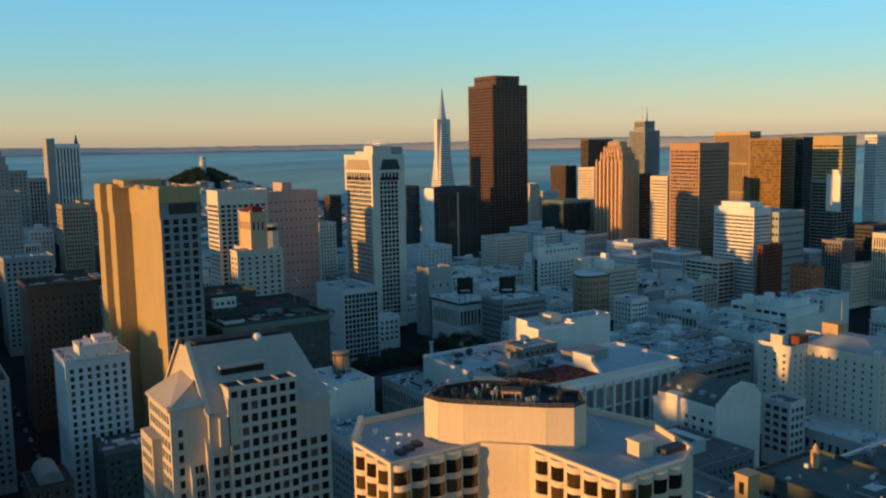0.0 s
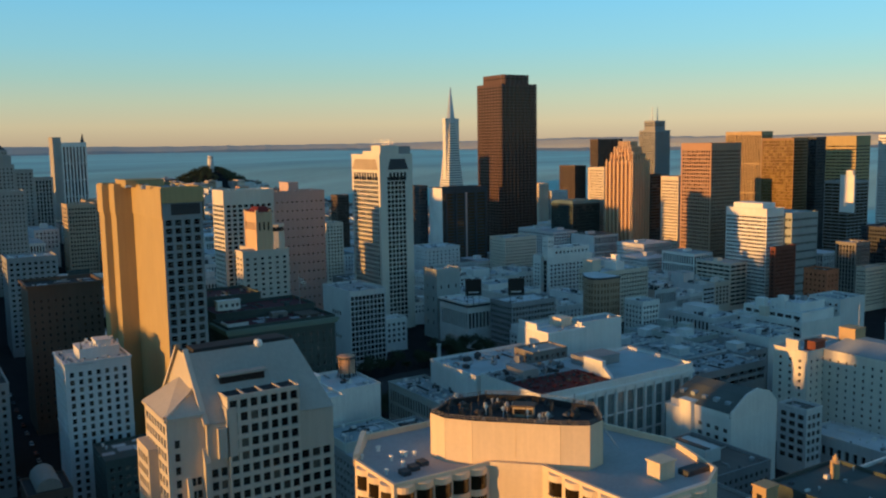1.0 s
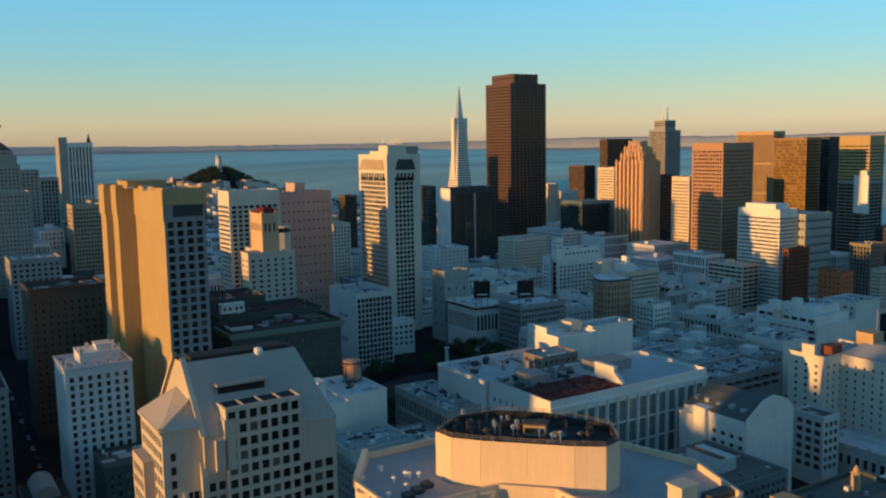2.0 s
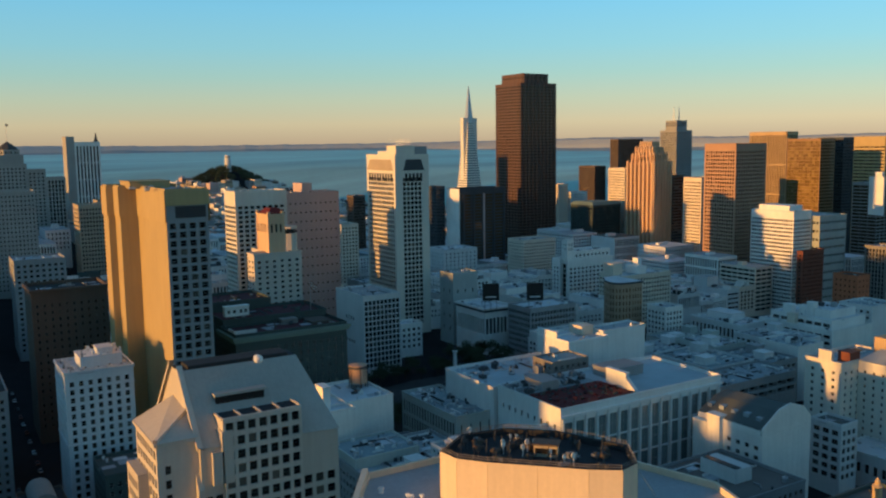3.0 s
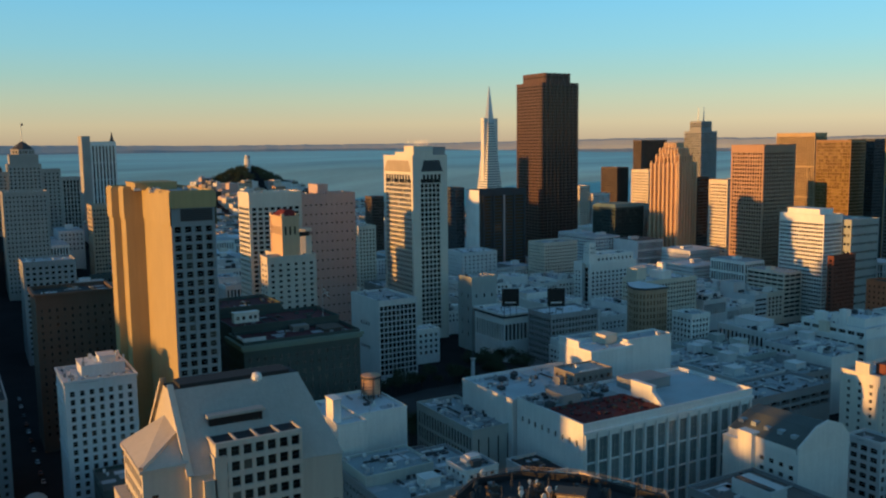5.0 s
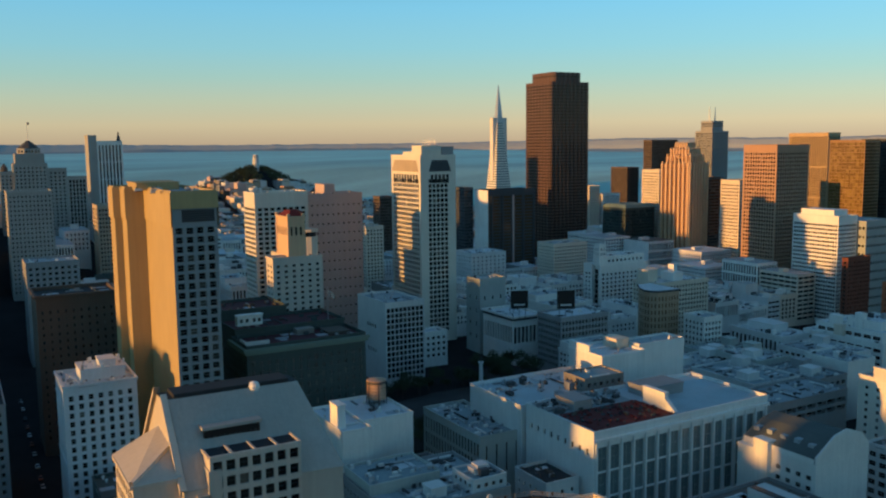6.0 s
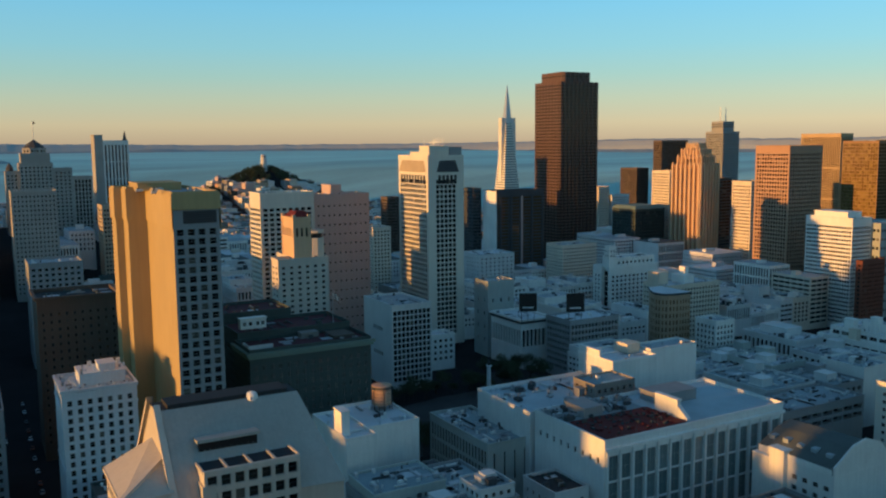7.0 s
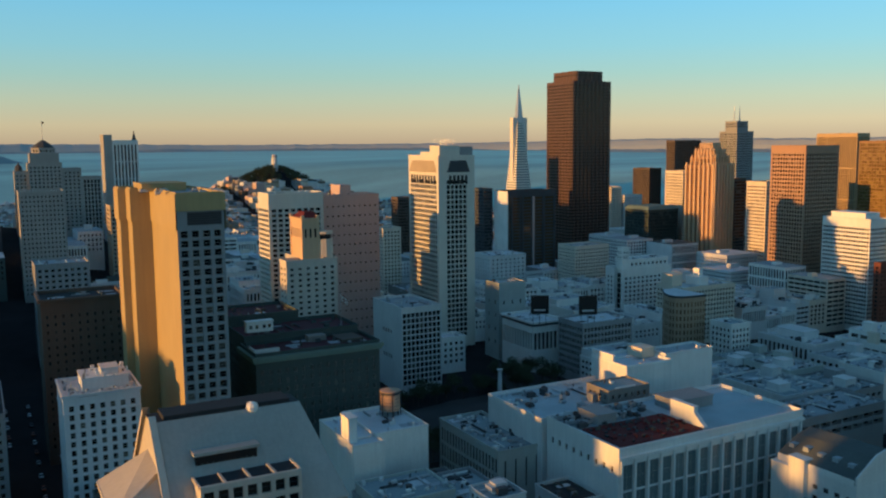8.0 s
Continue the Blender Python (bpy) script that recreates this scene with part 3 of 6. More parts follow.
def slab_hotel():
    """The tall white slab north of the square."""
    x0, x1, y0, y1, z0 = 214, 242, 442, 487, 32
    claim(x0, x1, y0, y1)
    ob = thing("hotel_tower", "tall white concrete hotel slab with framed window grid", "skyscraper", (228, 464, z0))
    west = Style(3.0, 3.4, 0.8, 0.72, 0.6, side=2.6, top=15.0, base=4)
    south = Style(3.4, 3.4, 0.82, 0.74, 0.6, side=6.0, top=15.0, base=4)
    tier(ob, rect(x0, x1, y0, y1), z0, 162.8, west, HOTELWHITE, ROOFGREY, 1.4, False, south=south)
    # top storey: tall openings and a sloped screen on each seen side
    for (a, b, fix, axis) in ((y0 + 3.5, y1 - 3.0, x0, "x"), (x0 + 7.5, x1 - 5.0, y0, "y")):
        scr, n = Mesh(), 9 if axis == "x" else 5
        for i in range(n):
            s0 = a + (b - a) * (i + 0.18) / n
            s1 = a + (b - a) * (i + 0.82) / n
            if axis == "x":
                scr.box(fix - 0.06, fix + 0.2, s0, s1, 144.5, 150.5, BLACK)
            else:
                scr.box(s0, s1, fix - 0.06, fix + 0.2, 144.5, 150.5, BLACK)
        part("tall_window", scr, ob, "tall dark opening below the roof screen", "stuff")
        slope = Mesh()
        # sun and shade are in the screen's colours: beige west, dark grey south
        if axis == "x":
            slope.face([(fix - 0.5, b + 1, 153), (fix - 0.5, a - 1, 153), (fix - 0.05, a + 2.5, 160.5), (fix - 0.05, b - 2.5, 160.5)], BEIGE)
            slope.face([(fix - 0.5, a - 1, 153), (fix - 0.5, b + 1, 153), (fix + 0.1, b + 1, 152.6), (fix + 0.1, a - 1, 152.6)], BEIGE)
        else:
            slope.face([(a - 1, fix - 0.5, 153), (b + 1, fix - 0.5, 153), (b - 1.5, fix - 0.05, 160.5), (a + 1.5, fix - 0.05, 160.5)], DARKGREY)
            slope.face([(b + 1, fix - 0.5, 153), (a - 1, fix - 0.5, 153), (a - 1, fix + 0.1, 152.6), (b + 1, fix + 0.1, 152.6)], DARKGREY)
        part("roof_screen", slope, ob)
    penthouse(ob, x0 + 1.5, x0 + 17, y0 + 1.0, y0 + 15, 162.6, 170.2, HOTELWHITE)
    penthouse(ob, x0 + 4, x0 + 17, y0 + 16, y0 + 34, 162.6, 166.0, HOTELWHITE, "low_penthouse")
    penthouse(ob, x0 + 17.4, x1 - 1, y0 + 1, y1 - 8, 162.6, 169.4, GREY)
    for i in range(9):
        m = Mesh()
        m.loft([ring(0, 0, 0.14, 0, 6), ring(0, 0, 0.08, 3.0 + random.random() * 2, 6)], METAL)
        part("antenna", m, ob, at=(x0 + 3 + i * 1.6, y0 + 2 + random.random() * 12, 170.6))


slab_hotel()


def stepped_tower():
    """The tan tower whose west side steps back in plan; small windows on its south end."""
    z0, z1 = 24, 154.5
    claim(-10, 22, 243, 312)
    ob = thing("hotel_tower", "tan precast hotel tower with blank stepped west side", "skyscraper", (6, 275, z0))
    out = [(1.8, 240), (18.6, 240), (18.6, 311), (-8.8, 311), (-8.8, 300.2), (-5.8, 300.2), (-5.8, 289.5), (1.8, 289.5)]
    st = Style(4.0, 3.5, 0.72, 0.68, 0.8, side=0.5, top=14.0, base=2)
    wall, joined, panes = Mesh(), Mesh(), []
    for a, b in zip(out, out[1:] + out[:1]):
        if (a, b) == (out[0], out[1]):
            facade(wall, TAN, a, b, 148.8, z1, BLANK, None, joined)
            facade(wall, PIERGREY, a, b, z0, 148.8, Style(4.0, 3.5, 0.66, 0.7, 1.0, side=0.5, top=6.6, base=2), panes, joined)
        elif a[0] == 18.6 and b[0] == 18.6:
            st.far = GLASSJ
            facade(wall, TAN, a, b, z0, z1, st, None, joined)
        else:
            wall.face([(*a, z0), (*b, z0), (*b, z1), (*a, z1)], TAN)
    part("wall", wall, ob)
    part("window_panes", joined, ob, kind="stuff")
    for at, turn, ww, wh in sorted(panes, key=lambda w: -w[0].z)[:300]:
        part("window", window_mesh(ww, wh, GLASS, FRAME, 1), ob, at=at, turn=turn)
    top = Mesh()
    top.face([(*p, z1 - 0.3) for p in out], ROOFGREY)
    part("roof", top, ob)
    rim = Mesh()
    inner = inset(out, 0.5)
    for i in range(len(out)):
        j = (i + 1) % len(out)
        rim.face([(*out[i], z1), (*out[j], z1), (*out[j], z1 + 1.0), (*out[i], z1 + 1.0)], TAN)
        rim.face([(*inner[j], z1 - 0.3), (*inner[i], z1 - 0.3), (*inner[i], z1 + 1.0), (*inner[j], z1 + 1.0)], TAN)
        rim.face([(*out[i], z1 + 1.0), (*out[j], z1 + 1.0), (*inner[j], z1 + 1.0), (*inner[i], z1 + 1.0)], TAN)
    part("parapet", rim, ob)
    # the crown stands a little proud of the shaft
    crown, outer = Mesh(), inset(out, -0.55)
    for i in range(len(out)):
        j = (i + 1) % len(out)
        lo = 148.9 if i == 0 else 142.0
        crown.face([(*outer[i], lo), (*outer[j], lo), (*outer[j], z1 + 0.4), (*outer[i], z1 + 0.4)], TAN)
        crown.face([(*outer[j], lo), (*outer[i], lo), (*out[i], lo), (*out[j], lo)], TAN)
        crown.face([(*outer[i], z1 + 0.4), (*outer[j], z1 + 0.4), (*out[j], z1 + 0.4), (*out[i], z1 + 0.4)], TAN)
    part("crown", crown, ob, "tan crown band standing proud of the shaft")
    louvre = Mesh()
    louvre.box(5.4, 17.6, 239.9, 240.1, 143.7, 148.4, BLACK)
    for i in range(6):
        louvre.box(5.4, 17.6, 239.8, 239.89, 143.8 + i * 0.8, 144.2 + i * 0.8, DARKGREY)
    part("louvre", louvre, ob, "dark plant room louvres")
    penthouse(ob, -3, 14, 280, 300, 154.2, 157.0, TAN)
    for i in range(10):
        unit(-4 + random.random() * 20, 250 + random.random() * 45, 154.2, 2.2, 1.6, 1.3)


stepped_tower()


def old_hotel():
    """The old dark stone hotel on the square: three wings with a copper cornice."""
    st = Style(3.4, 3.9, 0.4, 0.5, 0.3, base=6, top=5, glass=OLDGLASS)
    for k, (x0, x1, y0, y1, z) in enumerate(((34, 88, 260, 283, 89), (36, 88, 283.3, 312, 91.5), (34, 70, 312.3, 340, 95))):
        ob = block("hotel_wing", "dark grey stone hotel wing with green copper cornice", x0, x1, y0, y1, z, st, STONE, ROOFWINE, "hotel", 1.2, cornice=0.0, group="hotel wings")
        if k:
            continue
        c = Mesh()
        for s, (o, h) in enumerate(((1.6, 1.3), (1.0, 1.2))):
            zz = z - 2.6 - s * 1.3
            c.box(x0 - o, x1 + o, y0 - o, y0 - 0.02, zz, zz + h, COPPER)
            c.box(x0 - o, x0 - 0.02, y0, y1, zz, zz + h, COPPER)
        part("cornice", c, ob, "green copper cornice")
        for name, mat, (a0, a1, b0, b1, c0, c1) in (("roof_wall", PALE, (34.4, 45, 263, 263.6, 88.2, 90.0)), ("roof_wall", PALE, (34.4, 35.0, 263.7, 271, 88.2, 90.0)), ("stair_house", SLATE, (62, 70, 276, 281, 87.6, 90.0)), ("skylight", BROWN, (74, 84, 268, 280, 87.6, 88.8))):
            m = Mesh()
            m.box(a0, a1, b0, b1, c0, c1, mat)
            part(name, m, ob)
    ob = thing("roof_house", "small white rooftop house with dark windows", "roof house", (40, 290, 92))
    m = Mesh()
    m.box(38.5, 50, 287.5, 291, 91.9, 96.2, WHITE)
    m.box(38.2, 50.3, 287.2, 291.3, 96.203, 96.7, WHITE)
    part("wall", m, ob)
    for i in (0.15, 0.38, 0.66, 0.86):
        part("window", window_mesh(1.4, 1.6, GLASS, FRAME, 1), ob, at=(38.5 + 11.5 * i, 287.46, 93.4))



def flag_staff():
    ob = thing("flagpole", "tall pale flagpole with a limp striped flag", "flagpole", (81.2, 286.6, 90.2))
    m = Mesh()
    m.loft([ring(81.2, 286.6, 0.18, 90.2, 8), ring(81.2, 286.6, 0.08, 106, 8), ring(81.2, 286.6, 0.2, 106.3, 8)], METAL)
    part("pole", m, ob)
    f = Mesh()
    fold = [(0.1, 0.0), (1.0, 0.45), (1.9, -0.1), (2.8, 0.35), (3.6, 0.0)]
    for k in range(7):
        for (xa, ya), (xb, yb) in zip(fold, fold[1:]):
            top, drop = 105.6 - k * 0.5, 0.85
            quad = [(81.2 + xa, 286.6 + ya, top - 0.5 - xa * drop), (81.2 + xb, 286.6 + yb, top - 0.5 - xb * drop), (81.2 + xb, 286.6 + yb, top - xb * drop), (81.2 + xa, 286.6 + ya, top - xa * drop)]
            f.face(quad, RED if k % 2 == 0 else WHITE)
    part("flag", f, ob, "limp red and white flag")


old_hotel()
flag_staff()


def gabled_hotel():
    """The near tower with a steep hipped roof, a west wing and square windows."""
    z0 = 14
    claim(-48, 8, 70, 113)
    ob = thing("gabled_tower", "cream concrete tower with steep gabled roof and square windows", "building", (-18, 89, z0))
    wall, joined, panes = Mesh(), Mesh(), []
    st = Style(2.62, 3.25, 0.66, 0.62, 0.5, side=1.2, top=1.4, base=2)
    st.far = GLASSJ
    xw, xe, ys, yn, eave = -34.5, -1.6, 74.0, 109.5, 105.0
    side = Style(2.62, 3.25, 0.7, 0.66, 0.5, side=0.5, top=1.95, base=2)
    side.far = GLASSJ
    facade(wall, PRECAST, (xw, ys), (-29.0, ys), z0, 97.5, side, panes, joined)
    facade(wall, PRECAST, (-11.4, ys), (xe, ys), z0, 97.5, side, panes, joined)
    wall.face([(xw, ys, 97.5), (xe, ys, 97.5), (xe, ys, eave), (xw, ys, 106.3)], PRECAST)
    facade(wall, PRECAST, (xe, ys), (xe, yn), z0, 97.5, st, None, joined)
    facade(wall, PRECAST, (xe, yn), (xw, yn), z0, 97.5, st, None, joined)
    wall.face([(xe, yn, 97.5), (xw, yn, 97.5), (xw, yn, 106.3), (xe, yn, eave)], PRECAST)
    wall.face([(xe, ys, 97.5), (xe, yn, 97.5), (xe, yn, eave), (xe, ys, eave)], PRECAST)
    # west gable
    wall.face([(xw, yn, z0), (xw, ys, z0), (xw, ys, 106.3), (xw, 88.2, 120.6), (xw, 94.6, 120.6), (xw, yn, 106.3)], PRECAST)
    part("wall", wall, ob)
    roof = Mesh()
    re = -6.0
    t = 0.35
    for a, b, s in ((ys, 88.2, 1), (yn, 94.6, -1)):
        pts = [(xw - 0.3, a - s * 0.3, 106.35), (-14.0, a - s * 0.3, 105.6), (re - 3, b, 120.65), (xw - 0.3, b, 120.65)]
        roof.face(pts if s > 0 else pts[::-1], SEAM)
        pts = [(-14.0, a - s * 0.3, 105.6), (xe + 0.3, a - s * 0.3, 105.05), (-4.6, a + s * 10.5, 113.4), (re, b, 120.65), (re - 3, b, 120.65)]
        roof.face(pts if s > 0 else pts[::-1], SEAM)
    roof.face([(xe + 0.3, ys - 0.3, 105.05), (xe + 0.3, yn + 0.3, 105.05), (-4.6, yn - 10.5, 113.4), (-4.6, ys + 10.5, 113.4)], SEAM)
    roof.face([(-4.6, ys + 10.5, 113.4), (-4.6, yn - 10.5, 113.4), (re, 94.6, 120.65), (re, 88.2, 120.65)], SEAM)
    roof.face([(xw - 0.3, 88.2, 120.65), (re, 88.2, 120.65), (re, 94.6, 120.65), (xw - 0.3, 94.6, 120.65)], ROOFDARK)
    part("roof", roof, ob, "pale grey standing-seam roof slopes")
    seams = Mesh()
    for i in range(26):
        x = xw + 0.8 + i * 1.05
        seams.face([(x, 73.6, 106.45), (x + 0.1, 73.6, 106.45), (x + 0.1, 88.1, 120.8), (x, 88.1, 120.8)], SEAM)
    part("seams", seams, ob, kind="stuff")
    edge = Mesh()
    for y, s in ((ys, 1), (yn, -1)):
        a, b = (xw - 0.8, y - s * 0.6, 105.6), (xw - 0.8, 91.35 - s * 3.25, 120.9)
        c, d = (xw + 0.5, y - s * 0.6, 105.6), (xw + 0.5, 91.35 - s * 3.25, 120.9)
        up = Vector((0, 0, 1.1))
        q = [a, b, d, c]
        edge.face([Vector(p) + up for p in (q if s < 0 else q[::-1])], PRECAST)
        edge.face([a, b, Vector(b) + up, Vector(a) + up] if s < 0 else [b, a, Vector(a) + up, Vector(b) + up], PRECAST)
        edge.face([c, d, Vector(d) + up, Vector(c) + up] if s > 0 else [d, c, Vector(c) + up, Vector(d) + up], PRECAST)
    part("gable_coping", edge, ob)
    rail = Mesh()
    rail.box(xw + 2, re - 2, 88.5, 94.3, 120.7, 121.5, ROOFDARK)
    part("ridge_vent", rail, ob, "dark ridge vent")
    # the flat-fronted dormer on the south slope, with an open pergola on its top
    dorm, dpanes = Mesh(), []
    dx0, dx1, dy = -29.5, -11.0, 73.1
    dst = Style(2.62, 3.25, 0.7, 0.66, 0.5, side=0.2, top=0.6, base=2)
    dst.far = GLASSJ
    facade(dorm, PRECAST, (dx0, dy), (dx1, dy), z0, 112.4, dst, dpanes, joined)
    for x, s in ((dx0, 1), (dx1, -1)):
        pts = [(x, 74.3, z0), (x, dy, z0), (x, dy, 112.4), (x, 80.5, 112.4), (x, 74.3, 106.4)]
        dorm.face(pts if s > 0 else pts[::-1], PRECAST)
    dorm.face([(dx0, dy, 112.4), (dx1, dy, 112.4), (dx1, dy + 0.6, 112.4), (dx0, dy + 0.6, 112.4)], PRECAST)
    # dark sheet below the beams paints in the shade of the recess
    dorm.face([(dx0, dy + 0.6, 111.5), (dx1, dy + 0.6, 111.5), (dx1, 79.2, 112.1), (dx0, 79.2, 112.1)], ROOFDARK)
    part("dormer", dorm, ob, "flat-fronted dormer with open beams")
    for i in range(5):
        x = dx0 + (dx1 - dx0) * i / 4
        m = Mesh()
        m.box(x - 0.25, x + 0.25, dy + 0.6, 81.0, 111.8, 112.35, PRECAST)
        part("beam", m, ob)
    m = Mesh()
    # black box in place of the shaded hollow of the slot
    m.box(dx0 + 1, dx1 - 6, 81.0, 84.0, 113.0, 115.4, BLACK)
    part("louvre", m, ob, "black box filling the slot for its shade")
    m = Mesh()
    m.box(dx0 + 0.6, dx1 - 5.6, 80.4, 84.2, 115.403, 116.0, SEAM)
    part("louvre_hood", m, ob)
    # small stepped shoulders on the dormer's west side
    for dx, z, h in ((0.0, 97.6, 7.5), (2.2, 97.6, 12.0)):
        m = Mesh()
        m.box(dx0 - 2.6 + dx, dx0 + dx - 0.01, dy - 0.2, 79, z, z + h, PRECAST)
        part("shoulder", m, ob)
    # west wing: a low hipped roof that runs up against the gable
    wing, wp = Mesh(), []
    wx, we = -43.5, 108.8
    wst = Style(2.5, 3.25, 0.62, 0.64, 0.5, side=0.8, top=1.5, base=2)
    wst.far = GLASSJ
    facade(wing, PRECAST, (wx, 95.0), (wx, 75.5), z0, we, wst, wp, joined)
    facade(wing, PRECAST, (wx, 75.5), (xw, 75.5), z0, we, BLANK, None, joined)
    wing.face([(xw, 95.0, z0), (wx, 95.0, z0), (wx, 95.0, we), (xw, 95.0, we)], PRECAST)
    part("wall", wing, ob)
    wr = Mesh()
    sw, nw, top, far = (wx - 0.4, 75.1, we + 0.1), (wx - 0.4, 95.4, we + 0.1), (xw, 84.2, we + 3.4), (xw, 95.4, we + 4.6)
    wr.face([sw, top, far, nw], PRECAST)
    wr.face([sw, (xw, 75.1, we + 0.1), top], PRECAST)
    wr.face([far, (xw, 100.0, we), nw], PRECAST)
    part("roof", wr, ob)
    for (a0, a1, b0, b1) in ((wx - 0.6, wx - 0.01, 75.0, 95.4), (wx, xw - 0.7, 74.9, 75.48)):
        eave = Mesh()
        eave.box(a0, a1, b0, b1, we - 0.7, we + 0.09, PRECAST)
        part("eave", eave, ob)
    low_wing = Mesh()
    facade(low_wing, PRECAST, (wx - 2.4, 95.0), (wx - 2.4, 84.0), z0, 99.5, wst, wp, joined)
    low_wing.face([(wx - 2.4, 84.0, z0), (wx - 0.02, 84.0, z0), (wx - 0.02, 84.0, 99.5), (wx - 2.4, 84.0, 99.5)], PRECAST)
    low_wing.face([(wx - 0.02, 95.0, z0), (wx - 2.4, 95.0, z0), (wx - 2.4, 95.0, 99.5), (wx - 0.02, 95.0, 99.5)], PRECAST)
    low_wing.face([(wx - 2.4, 84.0, 99.5), (wx - 0.02, 84.0, 99.5), (wx - 0.02, 95.0, 99.5), (wx - 2.4, 95.0, 99.5)], PRECAST)
    part("low_wing", low_wing, ob)
    hip = Mesh()
    hip.loft([[(wx - 0.5, 75.7, we), (wx + 0.1, 75.0, we), (wx + 0.1, 75.0, we + 0.8), (wx - 0.5, 75.7, we + 0.8)], [(xw - 0.5, 84.5, we + 3.2), (xw - 0.02, 83.7, we + 3.2), (xw - 0.02, 83.7, we + 4.2), (xw - 0.5, 84.5, we + 4.2)]], PRECAST)
    part("hip_coping", hip, ob)
    for fx0, fx1, fy, top in ((-39.4, -38.3, 73.8, 90.5), (-35.4, -34.0, 73.4, 97.0)):
        m = Mesh()
        m.box(fx0, fx1, fy, 76.2, z0, top, PRECAST)
        m.loft([[(fx0, fy, top + 0.003), (fx1, fy, top + 0.003), (fx1, 75.6, top + 0.003), (fx0, 75.6, top + 0.003)], [(fx0, 74.9, top + 3.2), (fx1, 74.9, top + 3.2), (fx1, 75.6, top + 3.2), (fx0, 75.6, top + 3.2)]], PRECAST)
        part("buttress", m, ob)
    for r in range(8):
        part("window", window_mesh(1.1, 1.9, GLASS, DARKGREY, 1), ob, at=(-36.35, 75.44, 91.5 - r * 3.25))
        part("window", window_mesh(1.1, 1.9, GLASS, DARKGREY, 1), ob, at=(-37.7, 75.44, 91.5 - r * 3.25))
        part("window", window_mesh(1.2, 1.9, GLASS, DARKGREY, 1), ob, at=(-41.2, 75.44, 101.5 - r * 3.25))
    for k, (at, turn, ww, wh) in enumerate(sorted(panes + dpanes + wp, key=lambda w: -w[0].z)):
        if k < 300:
            part("window", window_mesh(ww, wh, GLASS, DARKGREY, 1), ob, at=at, turn=turn)
        else:
            u = Vector((math.cos(turn), math.sin(turn), 0)) * ww / 2
            joined.face([at - u, at + u, at + u + Vector((0, 0, wh)), at - u + Vector((0, 0, wh))], GLASSJ)
    part("window_panes", joined, ob, kind="stuff")
    dish = Mesh()
    dish.loft([ring(0, 0, 0.9, -1.5), ring(0, 0, 1.1, -0.4), ring(0, 0, 1.3, 0.2), ring(0, 0, 1.25, 0.8), ring(0, 0, 0.9, 1.3), ring(0, 0, 0.25, 1.55)], WHITE)
    solid("antenna_dome", dish, "white round antenna dome on the ridge", "antenna", (-15.6, 88.6, 120.3))


gabled_hotel()


